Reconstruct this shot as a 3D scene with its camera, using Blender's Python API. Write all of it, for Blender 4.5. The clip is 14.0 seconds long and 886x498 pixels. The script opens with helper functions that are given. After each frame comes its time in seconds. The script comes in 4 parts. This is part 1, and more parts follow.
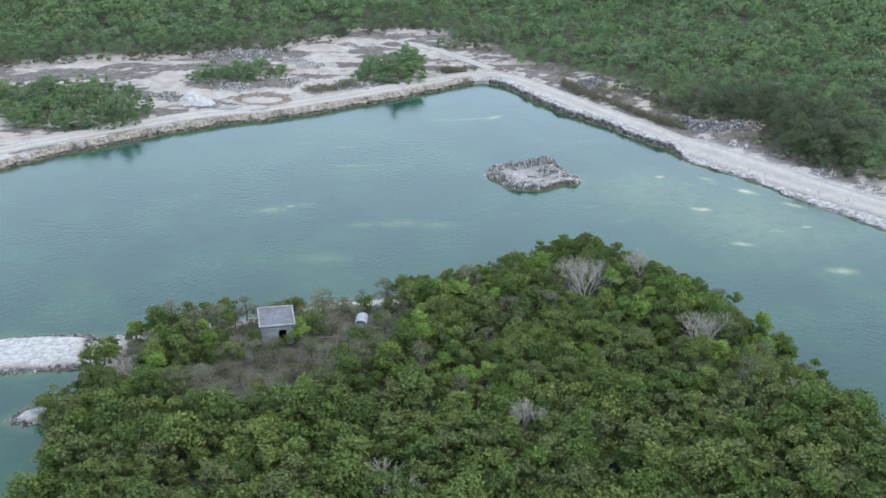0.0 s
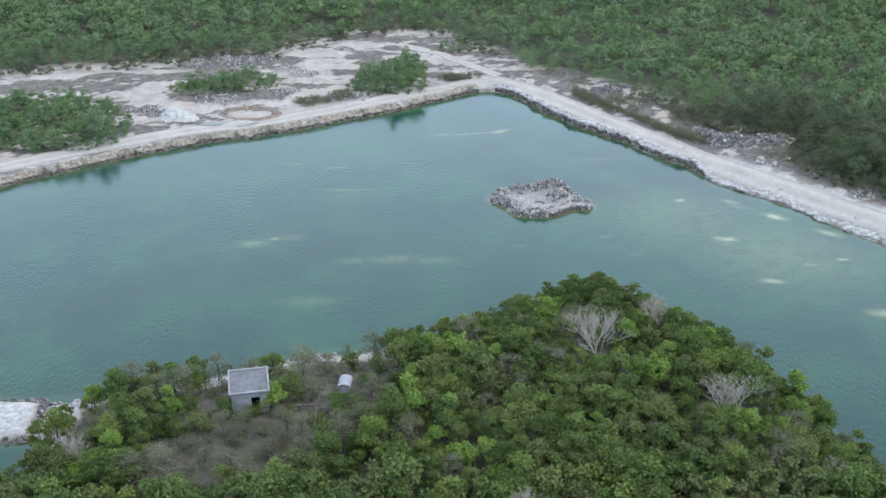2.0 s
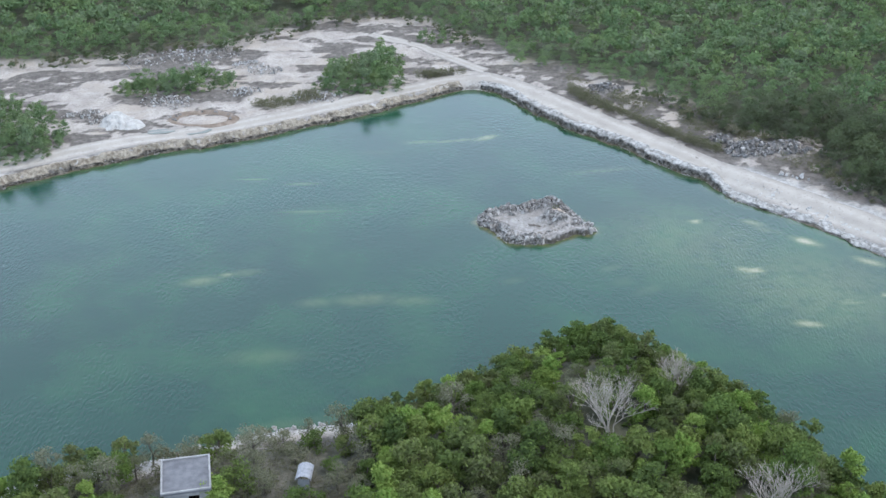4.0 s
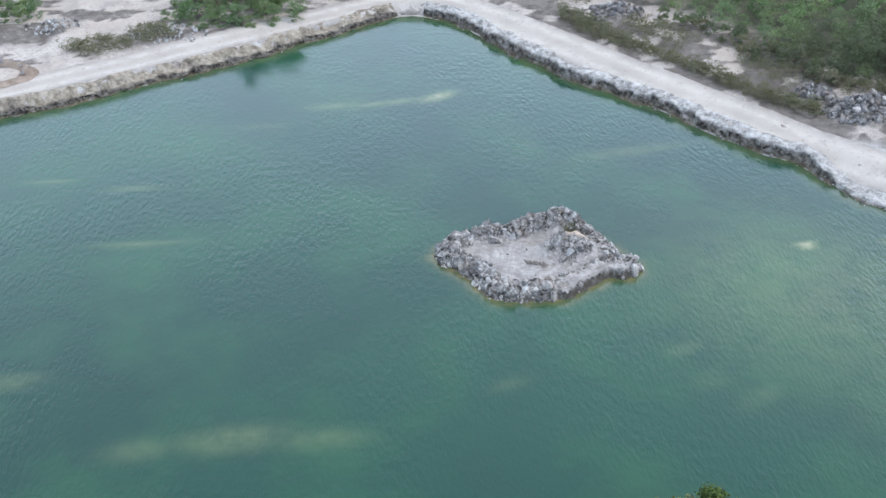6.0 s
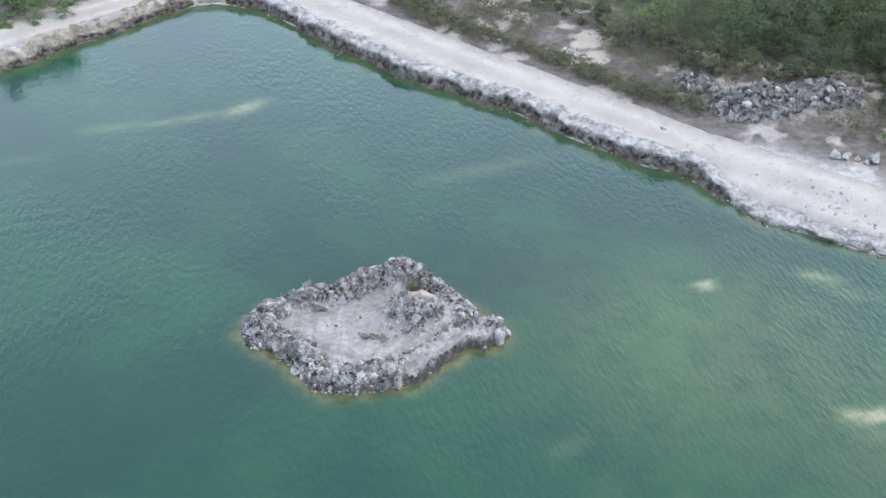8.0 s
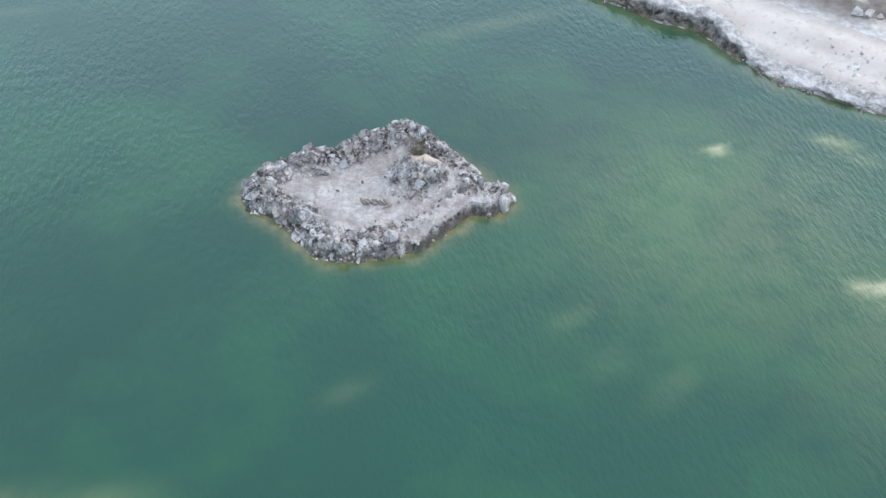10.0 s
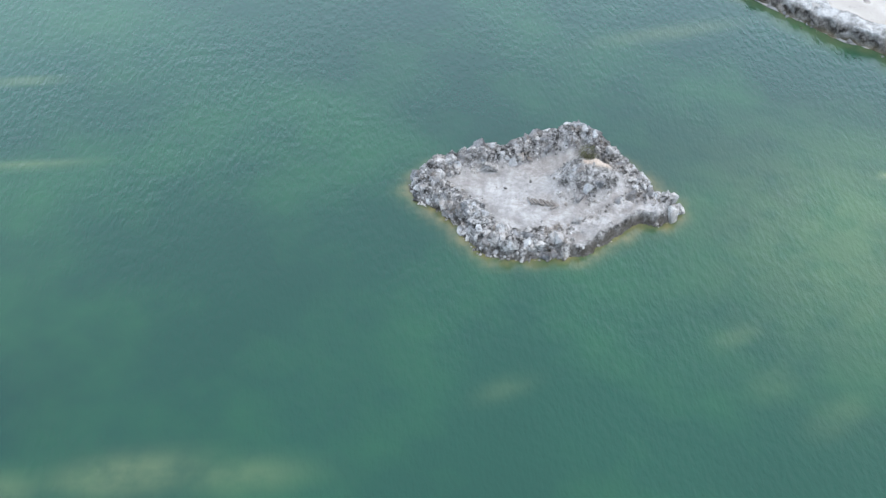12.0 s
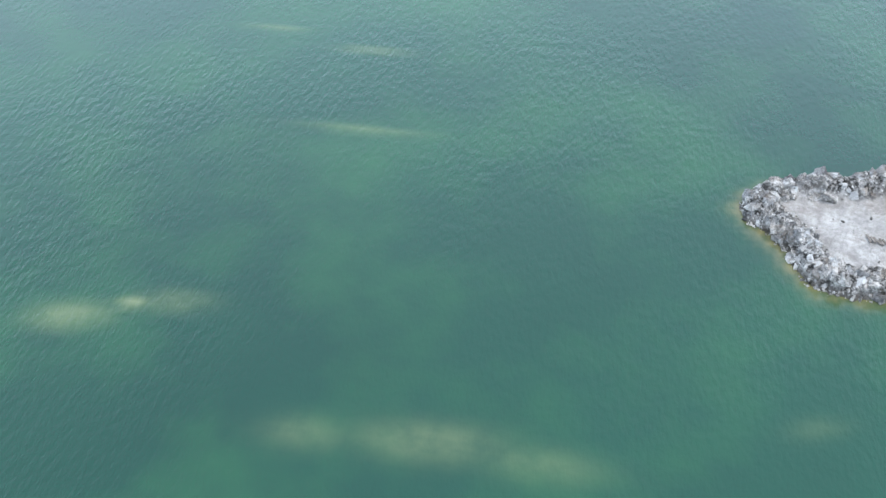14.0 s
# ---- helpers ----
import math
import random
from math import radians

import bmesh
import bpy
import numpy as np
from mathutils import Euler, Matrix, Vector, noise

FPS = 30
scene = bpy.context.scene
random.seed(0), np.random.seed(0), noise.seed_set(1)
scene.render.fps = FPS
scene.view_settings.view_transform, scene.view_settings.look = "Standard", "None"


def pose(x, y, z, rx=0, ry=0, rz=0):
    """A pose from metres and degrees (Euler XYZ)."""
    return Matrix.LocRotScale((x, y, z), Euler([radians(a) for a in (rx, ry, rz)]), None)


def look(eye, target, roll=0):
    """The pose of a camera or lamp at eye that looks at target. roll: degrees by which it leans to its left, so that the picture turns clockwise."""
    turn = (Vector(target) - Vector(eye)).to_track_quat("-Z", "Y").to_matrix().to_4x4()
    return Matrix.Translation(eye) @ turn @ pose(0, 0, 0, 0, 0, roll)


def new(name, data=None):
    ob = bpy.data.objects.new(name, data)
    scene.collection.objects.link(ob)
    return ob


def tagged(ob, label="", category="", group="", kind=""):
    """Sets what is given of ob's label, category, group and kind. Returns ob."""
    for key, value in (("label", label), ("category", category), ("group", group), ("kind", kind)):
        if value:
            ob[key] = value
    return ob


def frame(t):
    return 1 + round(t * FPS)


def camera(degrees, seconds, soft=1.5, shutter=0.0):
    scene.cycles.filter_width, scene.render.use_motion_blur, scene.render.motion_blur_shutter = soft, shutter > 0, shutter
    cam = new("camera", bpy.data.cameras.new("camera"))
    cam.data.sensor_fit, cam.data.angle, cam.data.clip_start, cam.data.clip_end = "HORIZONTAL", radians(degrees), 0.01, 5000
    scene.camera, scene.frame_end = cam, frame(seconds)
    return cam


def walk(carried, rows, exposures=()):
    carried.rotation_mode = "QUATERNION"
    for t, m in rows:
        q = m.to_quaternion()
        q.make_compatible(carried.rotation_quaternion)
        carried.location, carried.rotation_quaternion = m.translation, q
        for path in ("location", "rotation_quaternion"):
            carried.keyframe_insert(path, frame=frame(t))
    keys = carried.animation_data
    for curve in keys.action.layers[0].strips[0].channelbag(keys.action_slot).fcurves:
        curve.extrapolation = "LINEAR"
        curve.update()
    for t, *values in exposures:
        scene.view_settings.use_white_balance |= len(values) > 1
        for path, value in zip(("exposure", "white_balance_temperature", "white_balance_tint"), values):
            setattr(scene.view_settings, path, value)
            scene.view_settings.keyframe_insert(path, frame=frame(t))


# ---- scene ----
cam = camera(40.72, 14.0, soft=1.5)
PATH = [
    (0, (-13.79, -139.75, 59.36), (-13.444, -121.850, 50.452), 0.47),
    (0.5, (-13.35, -136.34, 59.89), (-12.798, -118.506, 50.847), 0.19),
    (1, (-12.79, -132.82, 59.78), (-12.429, -115.016, 50.672), 0.05),
    (1.5, (-11.87, -129.18, 59.66), (-11.783, -111.412, 50.478), -0.22),
    (2, (-11.23, -125.52, 59.60), (-11.220, -107.798, 50.328), -0.47),
    (2.5, (-10.68, -121.88, 59.67), (-10.739, -104.220, 50.285), -0.72),
    (3, (-10.10, -118.30, 59.94), (-10.239, -100.713, 50.426), -1.02),
    (3.2, (-10.19, -116.27, 59.29), (-10.328, -98.684, 49.771), -0.86),
    (5.5, (-11.88, -73.04, 46.41), (-10.569, -56.168, 35.739), -0.29),
    (6, (-10.37, -56.95, 38.83), (-8.863, -40.329, 27.812), 0.00),
    (6.5, (-7.57, -46.49, 34.36), (-4.967, -30.283, 22.940), 0.20),
    (7, (-7.42, -44.80, 34.67), (-3.551, -28.923, 23.140), 1.26),
    (7.5, (-6.99, -43.05, 34.62), (-3.099, -27.212, 23.049), 1.28),
    (8, (-6.70, -41.53, 34.52), (-2.852, -25.706, 22.908), 1.34),
    (8.5, (-6.47, -40.63, 34.49), (-2.656, -24.874, 22.779), 1.40),
    (9, (-6.21, -40.34, 34.45), (-2.591, -25.246, 21.846), 1.30),
    (9.2, (-6.23, -40.23, 34.44), (-2.652, -25.496, 21.392), 1.42),
    (11.3, (-5.82, -39.51, 35.38), (-3.610, -25.353, 21.430), 0.45),
    (11.5, (-6.07, -39.46, 35.20), (-4.175, -25.220, 21.280), 0.18),
    (12, (-7.65, -39.64, 34.68), (-6.386, -25.175, 20.929), 0.56),
    (12.5, (-9.22, -39.75, 34.13), (-8.602, -25.115, 20.518), 1.15),
    (13, (-9.32, -39.54, 34.12), (-9.916, -24.949, 20.451), 0.04),
    (13.5, (-9.37, -39.55, 34.25), (-11.229, -25.074, 20.575), -1.32),
    (14, (-10.19, -39.78, 34.06), (-13.232, -25.421, 20.466), -1.91),
]
walk(cam, [(t, look(eye, target, roll)) for t, eye, target, roll in PATH], exposures=[(0.0, 0.50, 6360, 10), (3.0, 0.48, 6360, 10), (5.5, 0.62, 6440, 12), (8.5, 0.70, 6520, 13), (11.5, 0.88, 6540, 11), (14.0, 1.04, 6520, 9)])

# ---- world and light: a bright sky under thin, even cloud ----
SUN_AZ, SUN_EL = radians(88), radians(62)
world = bpy.data.worlds.new("world")
scene.world = world
world.use_nodes = True
wn, wl = world.node_tree.nodes, world.node_tree.links
sky = wn.new("ShaderNodeTexSky")
sky.sky_type = "NISHITA"
sky.sun_disc = False
sky.sun_elevation, sky.sun_rotation = SUN_EL, SUN_AZ
sky.air_density, sky.dust_density, sky.ozone_density = 1.0, 2.0, 1.5
cloud = wn.new("ShaderNodeMix")
cloud.data_type = "RGBA"
cloud.inputs[0].default_value = 0.75
# thin cloud, paler and brighter towards the horizon
where, part_z, rise, veil = wn.new("ShaderNodeTexCoord"), wn.new("ShaderNodeSeparateXYZ"), wn.new("ShaderNodeMapRange"), wn.new("ShaderNodeMix")
rise.interpolation_type = "SMOOTHSTEP"
rise.inputs["From Min"].default_value, rise.inputs["From Max"].default_value = 0.25, 0.85
veil.data_type = "RGBA"
veil.inputs[6].default_value, veil.inputs[7].default_value = (11.6, 14.4, 18.2, 1), (4.3, 5.2, 6.5, 1)
wl.new(where.outputs["Generated"], part_z.inputs[0])
wl.new(part_z.outputs[2], rise.inputs["Value"])
wl.new(rise.outputs[0], veil.inputs[0])
wl.new(veil.outputs[2], cloud.inputs[7])
wl.new(sky.outputs[0], cloud.inputs[6])
wl.new(cloud.outputs[2], wn["Background"].inputs[0])
wn["Background"].inputs[1].default_value = 0.15
sun = new("sun", bpy.data.lights.new("sun", "SUN"))
sun.data.energy, sun.data.angle, sun.data.color = 1.05, radians(24), (1.0, 0.93, 0.84)
sun.matrix_world = look((math.sin(SUN_AZ) * math.cos(SUN_EL) * 300, math.cos(SUN_AZ) * math.cos(SUN_EL) * 300, math.sin(SUN_EL) * 300), (0, 0, 0))


# ---- materials ----
UNIT = 0.66  # metres to one unit of the plan below


def mat(name, rough=0.9, spec=0.25):
    m = bpy.data.materials.new(name)
    m.use_nodes = True
    b = m.node_tree.nodes["Principled BSDF"]
    b.inputs["Roughness"].default_value = rough
    b.inputs["Specular IOR Level"].default_value = spec
    return m, m.node_tree.nodes, m.node_tree.links, b


def place_of(n, l, scale=(1, 1, 1)):
    geo, mp = n.new("ShaderNodeNewGeometry"), n.new("ShaderNodeMapping")
    mp.inputs["Scale"].default_value = [v / UNIT for v in scale]
    l.new(geo.outputs["Position"], mp.inputs["Vector"])
    return mp.outputs[0]


def noise_tex(n, l, scale, detail=5.0, rough=0.6, vec=None, lo=0.35, hi=0.65):
    t, r = n.new("ShaderNodeTexNoise"), n.new("ShaderNodeMapRange")
    t.inputs["Scale"].default_value, t.inputs["Detail"].default_value, t.inputs["Roughness"].default_value = scale, detail, rough
    r.inputs["From Min"].default_value, r.inputs["From Max"].default_value = lo, hi
    l.new(vec if vec else place_of(n, l), t.inputs["Vector"])
    l.new(t.outputs["Fac"], r.inputs["Value"])
    return r.outputs[0]


def attr(n, name):
    a = n.new("ShaderNodeAttribute")
    a.attribute_name = name
    return a.outputs["Fac"]


def put(n, l, socket, v):
    if isinstance(v, (tuple, float, int)):
        socket.default_value = (*v, 1) if isinstance(v, tuple) else v
    else:
        l.new(v, socket)


def mix(n, l, fac, a, b, kind="MIX"):
    x = n.new("ShaderNodeMix")
    x.data_type, x.blend_type = "RGBA", kind
    put(n, l, x.inputs[0], fac), put(n, l, x.inputs[6], a), put(n, l, x.inputs[7], b)
    return x.outputs[2]


def calc(n, l, op, a, b=0.0):
    x = n.new("ShaderNodeMath")
    x.operation, x.use_clamp = op, op in ("MULTIPLY", "ADD", "SUBTRACT")
    put(n, l, x.inputs[0], a), put(n, l, x.inputs[1], b)
    return x.outputs[0]


def bump(n, l, b, height, strength=0.5, distance=0.1):
    x = n.new("ShaderNodeBump")
    x.inputs["Strength"].default_value, x.inputs["Distance"].default_value = strength, distance * UNIT
    l.new(height, x.inputs["Height"])
    l.new(x.outputs[0], b.inputs["Normal"])


def ground_material():
    m, n, l, b = mat("ground_soil", 0.95, 0.1)
    pale = mix(n, l, noise_tex(n, l, 0.35, 6), (0.335, 0.296, 0.264), (0.50, 0.450, 0.402))
    pale = mix(n, l, noise_tex(n, l, 3.0, 4, lo=0.5, hi=0.75), pale, (0.215, 0.197, 0.185))
    pale = mix(n, l, calc(n, l, "MULTIPLY", noise_tex(n, l, 0.12, 4, lo=0.5, hi=0.62), 0.6), pale, (0.42, 0.36, 0.30))
    soil = mix(n, l, noise_tex(n, l, 0.8, 7, 0.7), (0.105, 0.092, 0.08), (0.21, 0.188, 0.17))
    floor = mix(n, l, noise_tex(n, l, 0.5, 6), (0.07, 0.078, 0.050), (0.13, 0.130, 0.092))
    rock = mix(n, l, noise_tex(n, l, 1.4, 9, 0.75, lo=0.44, hi=0.6), (0.045, 0.042, 0.038), (0.24, 0.225, 0.205))
    ragged, edge = calc_raw(n, l, attr(n, "bare"), calc(n, l, "MULTIPLY", noise_tex(n, l, 0.8, 9, 0.75, lo=0.2, hi=0.8), 0.9)), n.new("ShaderNodeMapRange")
    edge.inputs["From Min"].default_value, edge.inputs["From Max"].default_value = 0.62, 1.12
    l.new(ragged, edge.inputs["Value"])
    c = mix(n, l, edge.outputs[0], soil, pale)
    c = mix(n, l, attr(n, "woods"), c, floor)
    chalk = mix(n, l, noise_tex(n, l, 1.1, 9, 0.75, lo=0.40, hi=0.60), (0.31, 0.30, 0.285), (0.54, 0.525, 0.50))
    c = mix(n, l, attr(n, "chalk"), c, chalk)
    c = mix(n, l, attr(n, "bank"), c, rock)
    l.new(c, b.inputs["Base Color"])
    bump(n, l, b, noise_tex(n, l, 2.2, 8, 0.7, lo=0.2, hi=0.8), 0.7, 0.25)
    return m


def road_material():
    m, n, l, b = mat("limestone_road", 0.95, 0.1)
    c = mix(n, l, noise_tex(n, l, 0.25, 6), (0.335, 0.304, 0.268), (0.41, 0.373, 0.33))
    c = mix(n, l, calc(n, l, "MULTIPLY", attr(n, "rut"), noise_tex(n, l, 0.6, 5, lo=0.3, hi=0.6)), c, (0.46, 0.42, 0.376))
    c = mix(n, l, noise_tex(n, l, 2.0, 5, lo=0.56, hi=0.75), c, (0.265, 0.242, 0.218))
    c = mix(n, l, attr(n, "verge"), c, mix(n, l, noise_tex(n, l, 1.2, 5), (0.21, 0.192, 0.175), (0.36, 0.335, 0.31)))
    l.new(c, b.inputs["Base Color"])
    bump(n, l, b, noise_tex(n, l, 3.0, 7, 0.7, lo=0.2, hi=0.8), 0.5, 0.12)
    return m


def rock_material(name, dark, light, tan=(0.33, 0.27, 0.22)):
    m, n, l, b = mat(name, 0.92, 0.15)
    info = n.new("ShaderNodeObjectInfo")
    c = mix(n, l, noise_tex(n, l, 1.5, 9, 0.75, lo=0.42, hi=0.6), dark, light)
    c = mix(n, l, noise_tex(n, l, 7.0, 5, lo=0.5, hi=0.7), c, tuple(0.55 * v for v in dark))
    isl = n.new("ShaderNodeNewGeometry")
    rnd = calc(n, l, "MULTIPLY", isl.outputs["Random Per Island"], info.outputs["Random"])
    c = mix(n, l, calc(n, l, "MULTIPLY", rnd, 0.8), c, light)
    c = mix(n, l, calc(n, l, "MULTIPLY", noise_tex(n, l, 0.7, 4, lo=0.50, hi=0.68), 0.55), c, tan)
    l.new(c, b.inputs["Base Color"])
    bump(n, l, b, noise_tex(n, l, 5.0, 8, 0.7, lo=0.2, hi=0.8), 0.9, 0.15)
    return m


def water_material():
    m, n, l, b = mat("lake_water", 0.09, 0.5)
    b.inputs["IOR"].default_value = 1.46
    deep = mix(n, l, noise_tex(n, l, 0.02, 4, lo=0.35, hi=0.65), (0.003, 0.034, 0.022), (0.006, 0.050, 0.029))
    deep = mix(n, l, calc(n, l, "MULTIPLY", noise_tex(n, l, 0.07, 4, lo=0.45, hi=0.7), 0.7), deep, (0.015, 0.078, 0.031))
    d = attr(n, "shallow")
    wob = calc(n, l, "MULTIPLY", d, noise_tex(n, l, 0.4, 5, lo=0.05, hi=0.55))
    c = mix(n, l, wob, deep, (0.17, 0.205, 0.085))
    c = mix(n, l, calc(n, l, "POWER", wob, 3.0), c, (0.37, 0.325, 0.24))
    c = mix(n, l, calc(n, l, "MULTIPLY", attr(n, "rim"), noise_tex(n, l, 0.6, 4, lo=0.25, hi=0.6)), c, (0.20, 0.165, 0.075))
    l.new(c, b.inputs["Base Color"])
    v = place_of(n, l, (1.0, 0.42, 1.0))
    gust = noise_tex(n, l, 0.045, 4, lo=0.36, hi=0.66)
    h = calc(n, l, "MULTIPLY", noise_tex(n, l, 2.7, 3, 0.5, v, 0.25, 0.75), gust)
    h = calc(n, l, "ADD", h, calc(n, l, "MULTIPLY", noise_tex(n, l, 5.0, 2, 0.5, v, 0.25, 0.75), 0.16))
    bump(n, l, b, h, 0.30, 0.13)
    return m


def leaf_material(name, tones, dry=(0.16, 0.13, 0.08)):
    m, n, l, b = mat(name, 0.8, 0.08)
    info, geo = n.new("ShaderNodeObjectInfo"), n.new("ShaderNodeNewGeometry")
    ramp = n.new("ShaderNodeValToRGB")
    e = ramp.color_ramp.elements
    e[0].position, e[0].color = 0.0, (*tones[0], 1)
    e[1].position, e[1].color = 1.0, (*tones[-1], 1)
    for i, t in enumerate(tones[1:-1]):
        x = e.new((i + 1) / (len(tones) - 1))
        x.color = (*t, 1)
    mixin = n.new("ShaderNodeMath")
    mixin.operation = "FRACT"
    l.new(calc_raw(n, l, info.outputs["Random"], attr(n, "tint")), mixin.inputs[0])
    l.new(mixin.outputs[0], ramp.inputs[0])
    tip = tuple(min(1.35 * v, 0.36) for v in tones[-1])
    leafy = mix(n, l, calc(n, l, "MULTIPLY", calc(n, l, "POWER", geo.outputs["Random Per Island"], 2.0), 0.6), ramp.outputs[0], tip)
    dark = mix(n, l, calc(n, l, "MULTIPLY", noise_tex(n, l, 0.8, 3, lo=0.45, hi=0.7), 0.4), leafy, tones[0])
    l.new(dark, b.inputs["Base Color"])
    out, tr, sh = n["Material Output"], n.new("ShaderNodeBsdfTranslucent"), n.new("ShaderNodeMixShader")
    sh.inputs[0].default_value = 0.34
    l.new(mix(n, l, 0.5, dark, (0.14, 0.21, 0.05)), tr.inputs[0])
    l.new(b.outputs[0], sh.inputs[1]), l.new(tr.outputs[0], sh.inputs[2]), l.new(sh.outputs[0], out.inputs[0])
    return m


def calc_raw(n, l, a, b):
    x = n.new("ShaderNodeMath")
    x.operation = "ADD"
    put(n, l, x.inputs[0], a), put(n, l, x.inputs[1], b)
    return x.outputs[0]


def plain_material(name, dark, light, scale=3.0, rough=0.85):
    m, n, l, b = mat(name, rough, 0.25)
    info = n.new("ShaderNodeObjectInfo")
    c = mix(n, l, noise_tex(n, l, scale, 6), dark, light)
    c = mix(n, l, calc(n, l, "MULTIPLY", info.outputs["Random"], 0.4), c, dark)
    l.new(c, b.inputs["Base Color"])
    bump(n, l, b, noise_tex(n, l, scale * 4, 6, lo=0.2, hi=0.8), 0.4, 0.03)
    return m


GROUND, ROAD, WATER = ground_material(), road_material(), water_material()
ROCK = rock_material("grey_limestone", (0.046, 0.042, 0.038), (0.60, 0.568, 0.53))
DARK_ROCK = rock_material("weathered_limestone", (0.05, 0.048, 0.047), (0.29, 0.282, 0.275))
WHITE_ROCK = rock_material("white_limestone", (0.27, 0.265, 0.258), (0.56, 0.55, 0.53))
LEAF = leaf_material("island_leaves", [(0.058, 0.087, 0.034), (0.091, 0.128, 0.041), (0.143, 0.143, 0.082), (0.112, 0.174, 0.043), (0.077, 0.11, 0.046), (0.191, 0.231, 0.07), (0.142, 0.143, 0.081), (0.157, 0.216, 0.051)])
# paler and bluer than the island's leaves: distance haze is put into the colour
FAR_LEAF = leaf_material("hazed_forest_leaves", [(0.096, 0.148, 0.084), (0.138, 0.2, 0.1), (0.167, 0.2, 0.132), (0.126, 0.187, 0.1), (0.213, 0.266, 0.124), (0.155, 0.221, 0.104), (0.188, 0.212, 0.144), (0.176, 0.252, 0.108)])
NEAR_LEAF = leaf_material("wood_edge_leaves", [(0.069, 0.088, 0.053), (0.097, 0.118, 0.067), (0.119, 0.123, 0.092), (0.086, 0.116, 0.063), (0.132, 0.164, 0.081), (0.104, 0.109, 0.081)])
BRIGHT_LEAF = leaf_material("bright_leaves", [(0.15, 0.25, 0.055), (0.19, 0.30, 0.065), (0.24, 0.33, 0.085)])
DRY = leaf_material("dry_scrub", [(0.120, 0.113, 0.072), (0.155, 0.145, 0.095), (0.195, 0.178, 0.130)])
TWIG = leaf_material("bare_twigs", [(0.14, 0.14, 0.09), (0.175, 0.17, 0.115), (0.21, 0.20, 0.145)])
BARK = plain_material("bark", (0.09, 0.075, 0.06), (0.20, 0.175, 0.15), 4.0)
DEAD = plain_material("bleached_branches", (0.30, 0.265, 0.225), (0.48, 0.435, 0.375), 4.0)
CONCRETE = plain_material("concrete", (0.24, 0.235, 0.23), (0.40, 0.39, 0.38), 1.5)
ROOFING = plain_material("roof_slab", (0.12, 0.12, 0.13), (0.22, 0.22, 0.228), 1.2)
METAL = plain_material("sheet_metal", (0.22, 0.225, 0.24), (0.38, 0.385, 0.41), 2.0, 0.45)
WOOD = plain_material("weathered_wood", (0.12, 0.10, 0.085), (0.26, 0.23, 0.20), 3.0)
# near-black colour that stands in for shade inside the hut
INTERIOR_SHADE = plain_material("interior_shade", (0.02, 0.02, 0.02), (0.04, 0.04, 0.04), 2.0)
SAND = plain_material("pink_sand", (0.30, 0.26, 0.22), (0.42, 0.37, 0.32), 1.5, 0.95)
LIME = plain_material("crushed_lime", (0.35, 0.335, 0.31), (0.50, 0.48, 0.45), 1.2, 0.95)
EARTH = plain_material("dug_earth", (0.17, 0.13, 0.10), (0.32, 0.26, 0.21), 0.8, 0.95)
POND = plain_material("milky_puddle", (0.15, 0.165, 0.145), (0.22, 0.235, 0.21), 0.8, 0.4)


# ---- arithmetic for the ground ----
def lattice(ix, iy, seed):
    h = (ix * 374761393 + iy * 668265263 + seed * 1442695041) & 0x7FFFFFFF
    h = ((h ^ (h >> 13)) * 1274126177) & 0x7FFFFFFF
    return ((h ^ (h >> 16)) & 0xFFFF) / 65535.0


def vnoise(x, y, seed=0):
    x, y = np.asarray(x, float), np.asarray(y, float)
    ix, iy = np.floor(x).astype(np.int64), np.floor(y).astype(np.int64)
    fx, fy = x - ix, y - iy
    fx, fy = fx * fx * (3 - 2 * fx), fy * fy * (3 - 2 * fy)
    a, b = lattice(ix, iy, seed), lattice(ix + 1, iy, seed)
    c, d = lattice(ix, iy + 1, seed), lattice(ix + 1, iy + 1, seed)
    return (a + (b - a) * fx) * (1 - fy) + (c + (d - c) * fx) * fy


def fbm(x, y, scale, seed=0, octaves=4):
    total, amp, norm = 0.0, 1.0, 0.0
    for o in range(octaves):
        total = total + amp * vnoise(np.asarray(x) * scale * 2**o, np.asarray(y) * scale * 2**o, seed + o)
        norm, amp = norm + amp, amp * 0.5
    return total / norm


def inside(poly, x, y):
    x, y = np.asarray(x, float), np.asarray(y, float)
    r = np.zeros(x.shape, bool)
    for (ax, ay), (bx, by) in zip(poly, poly[1:] + poly[:1]):
        if ay != by:
            r ^= ((ay > y) != (by > y)) & (x < (bx - ax) * (y - ay) / (by - ay) + ax)
    return r


def reach(line, x, y, closed=True):
    """Distance to a line of corners."""
    x, y = np.asarray(x, float), np.asarray(y, float)
    d = np.full(x.shape, 1e9)
    for (ax, ay), (bx, by) in zip(line, line[1:] + (line[:1] if closed else [])):
        ux, uy = bx - ax, by - ay
        k = np.clip(((x - ax) * ux + (y - ay) * uy) / (ux * ux + uy * uy + 1e-9), 0, 1)
        d = np.minimum(d, np.hypot(x - ax - k * ux, y - ay - k * uy))
    return d


def ease(a, b, v):
    k = np.clip((v - a) / (b - a), 0, 1)
    return k * k * (3 - 2 * k)


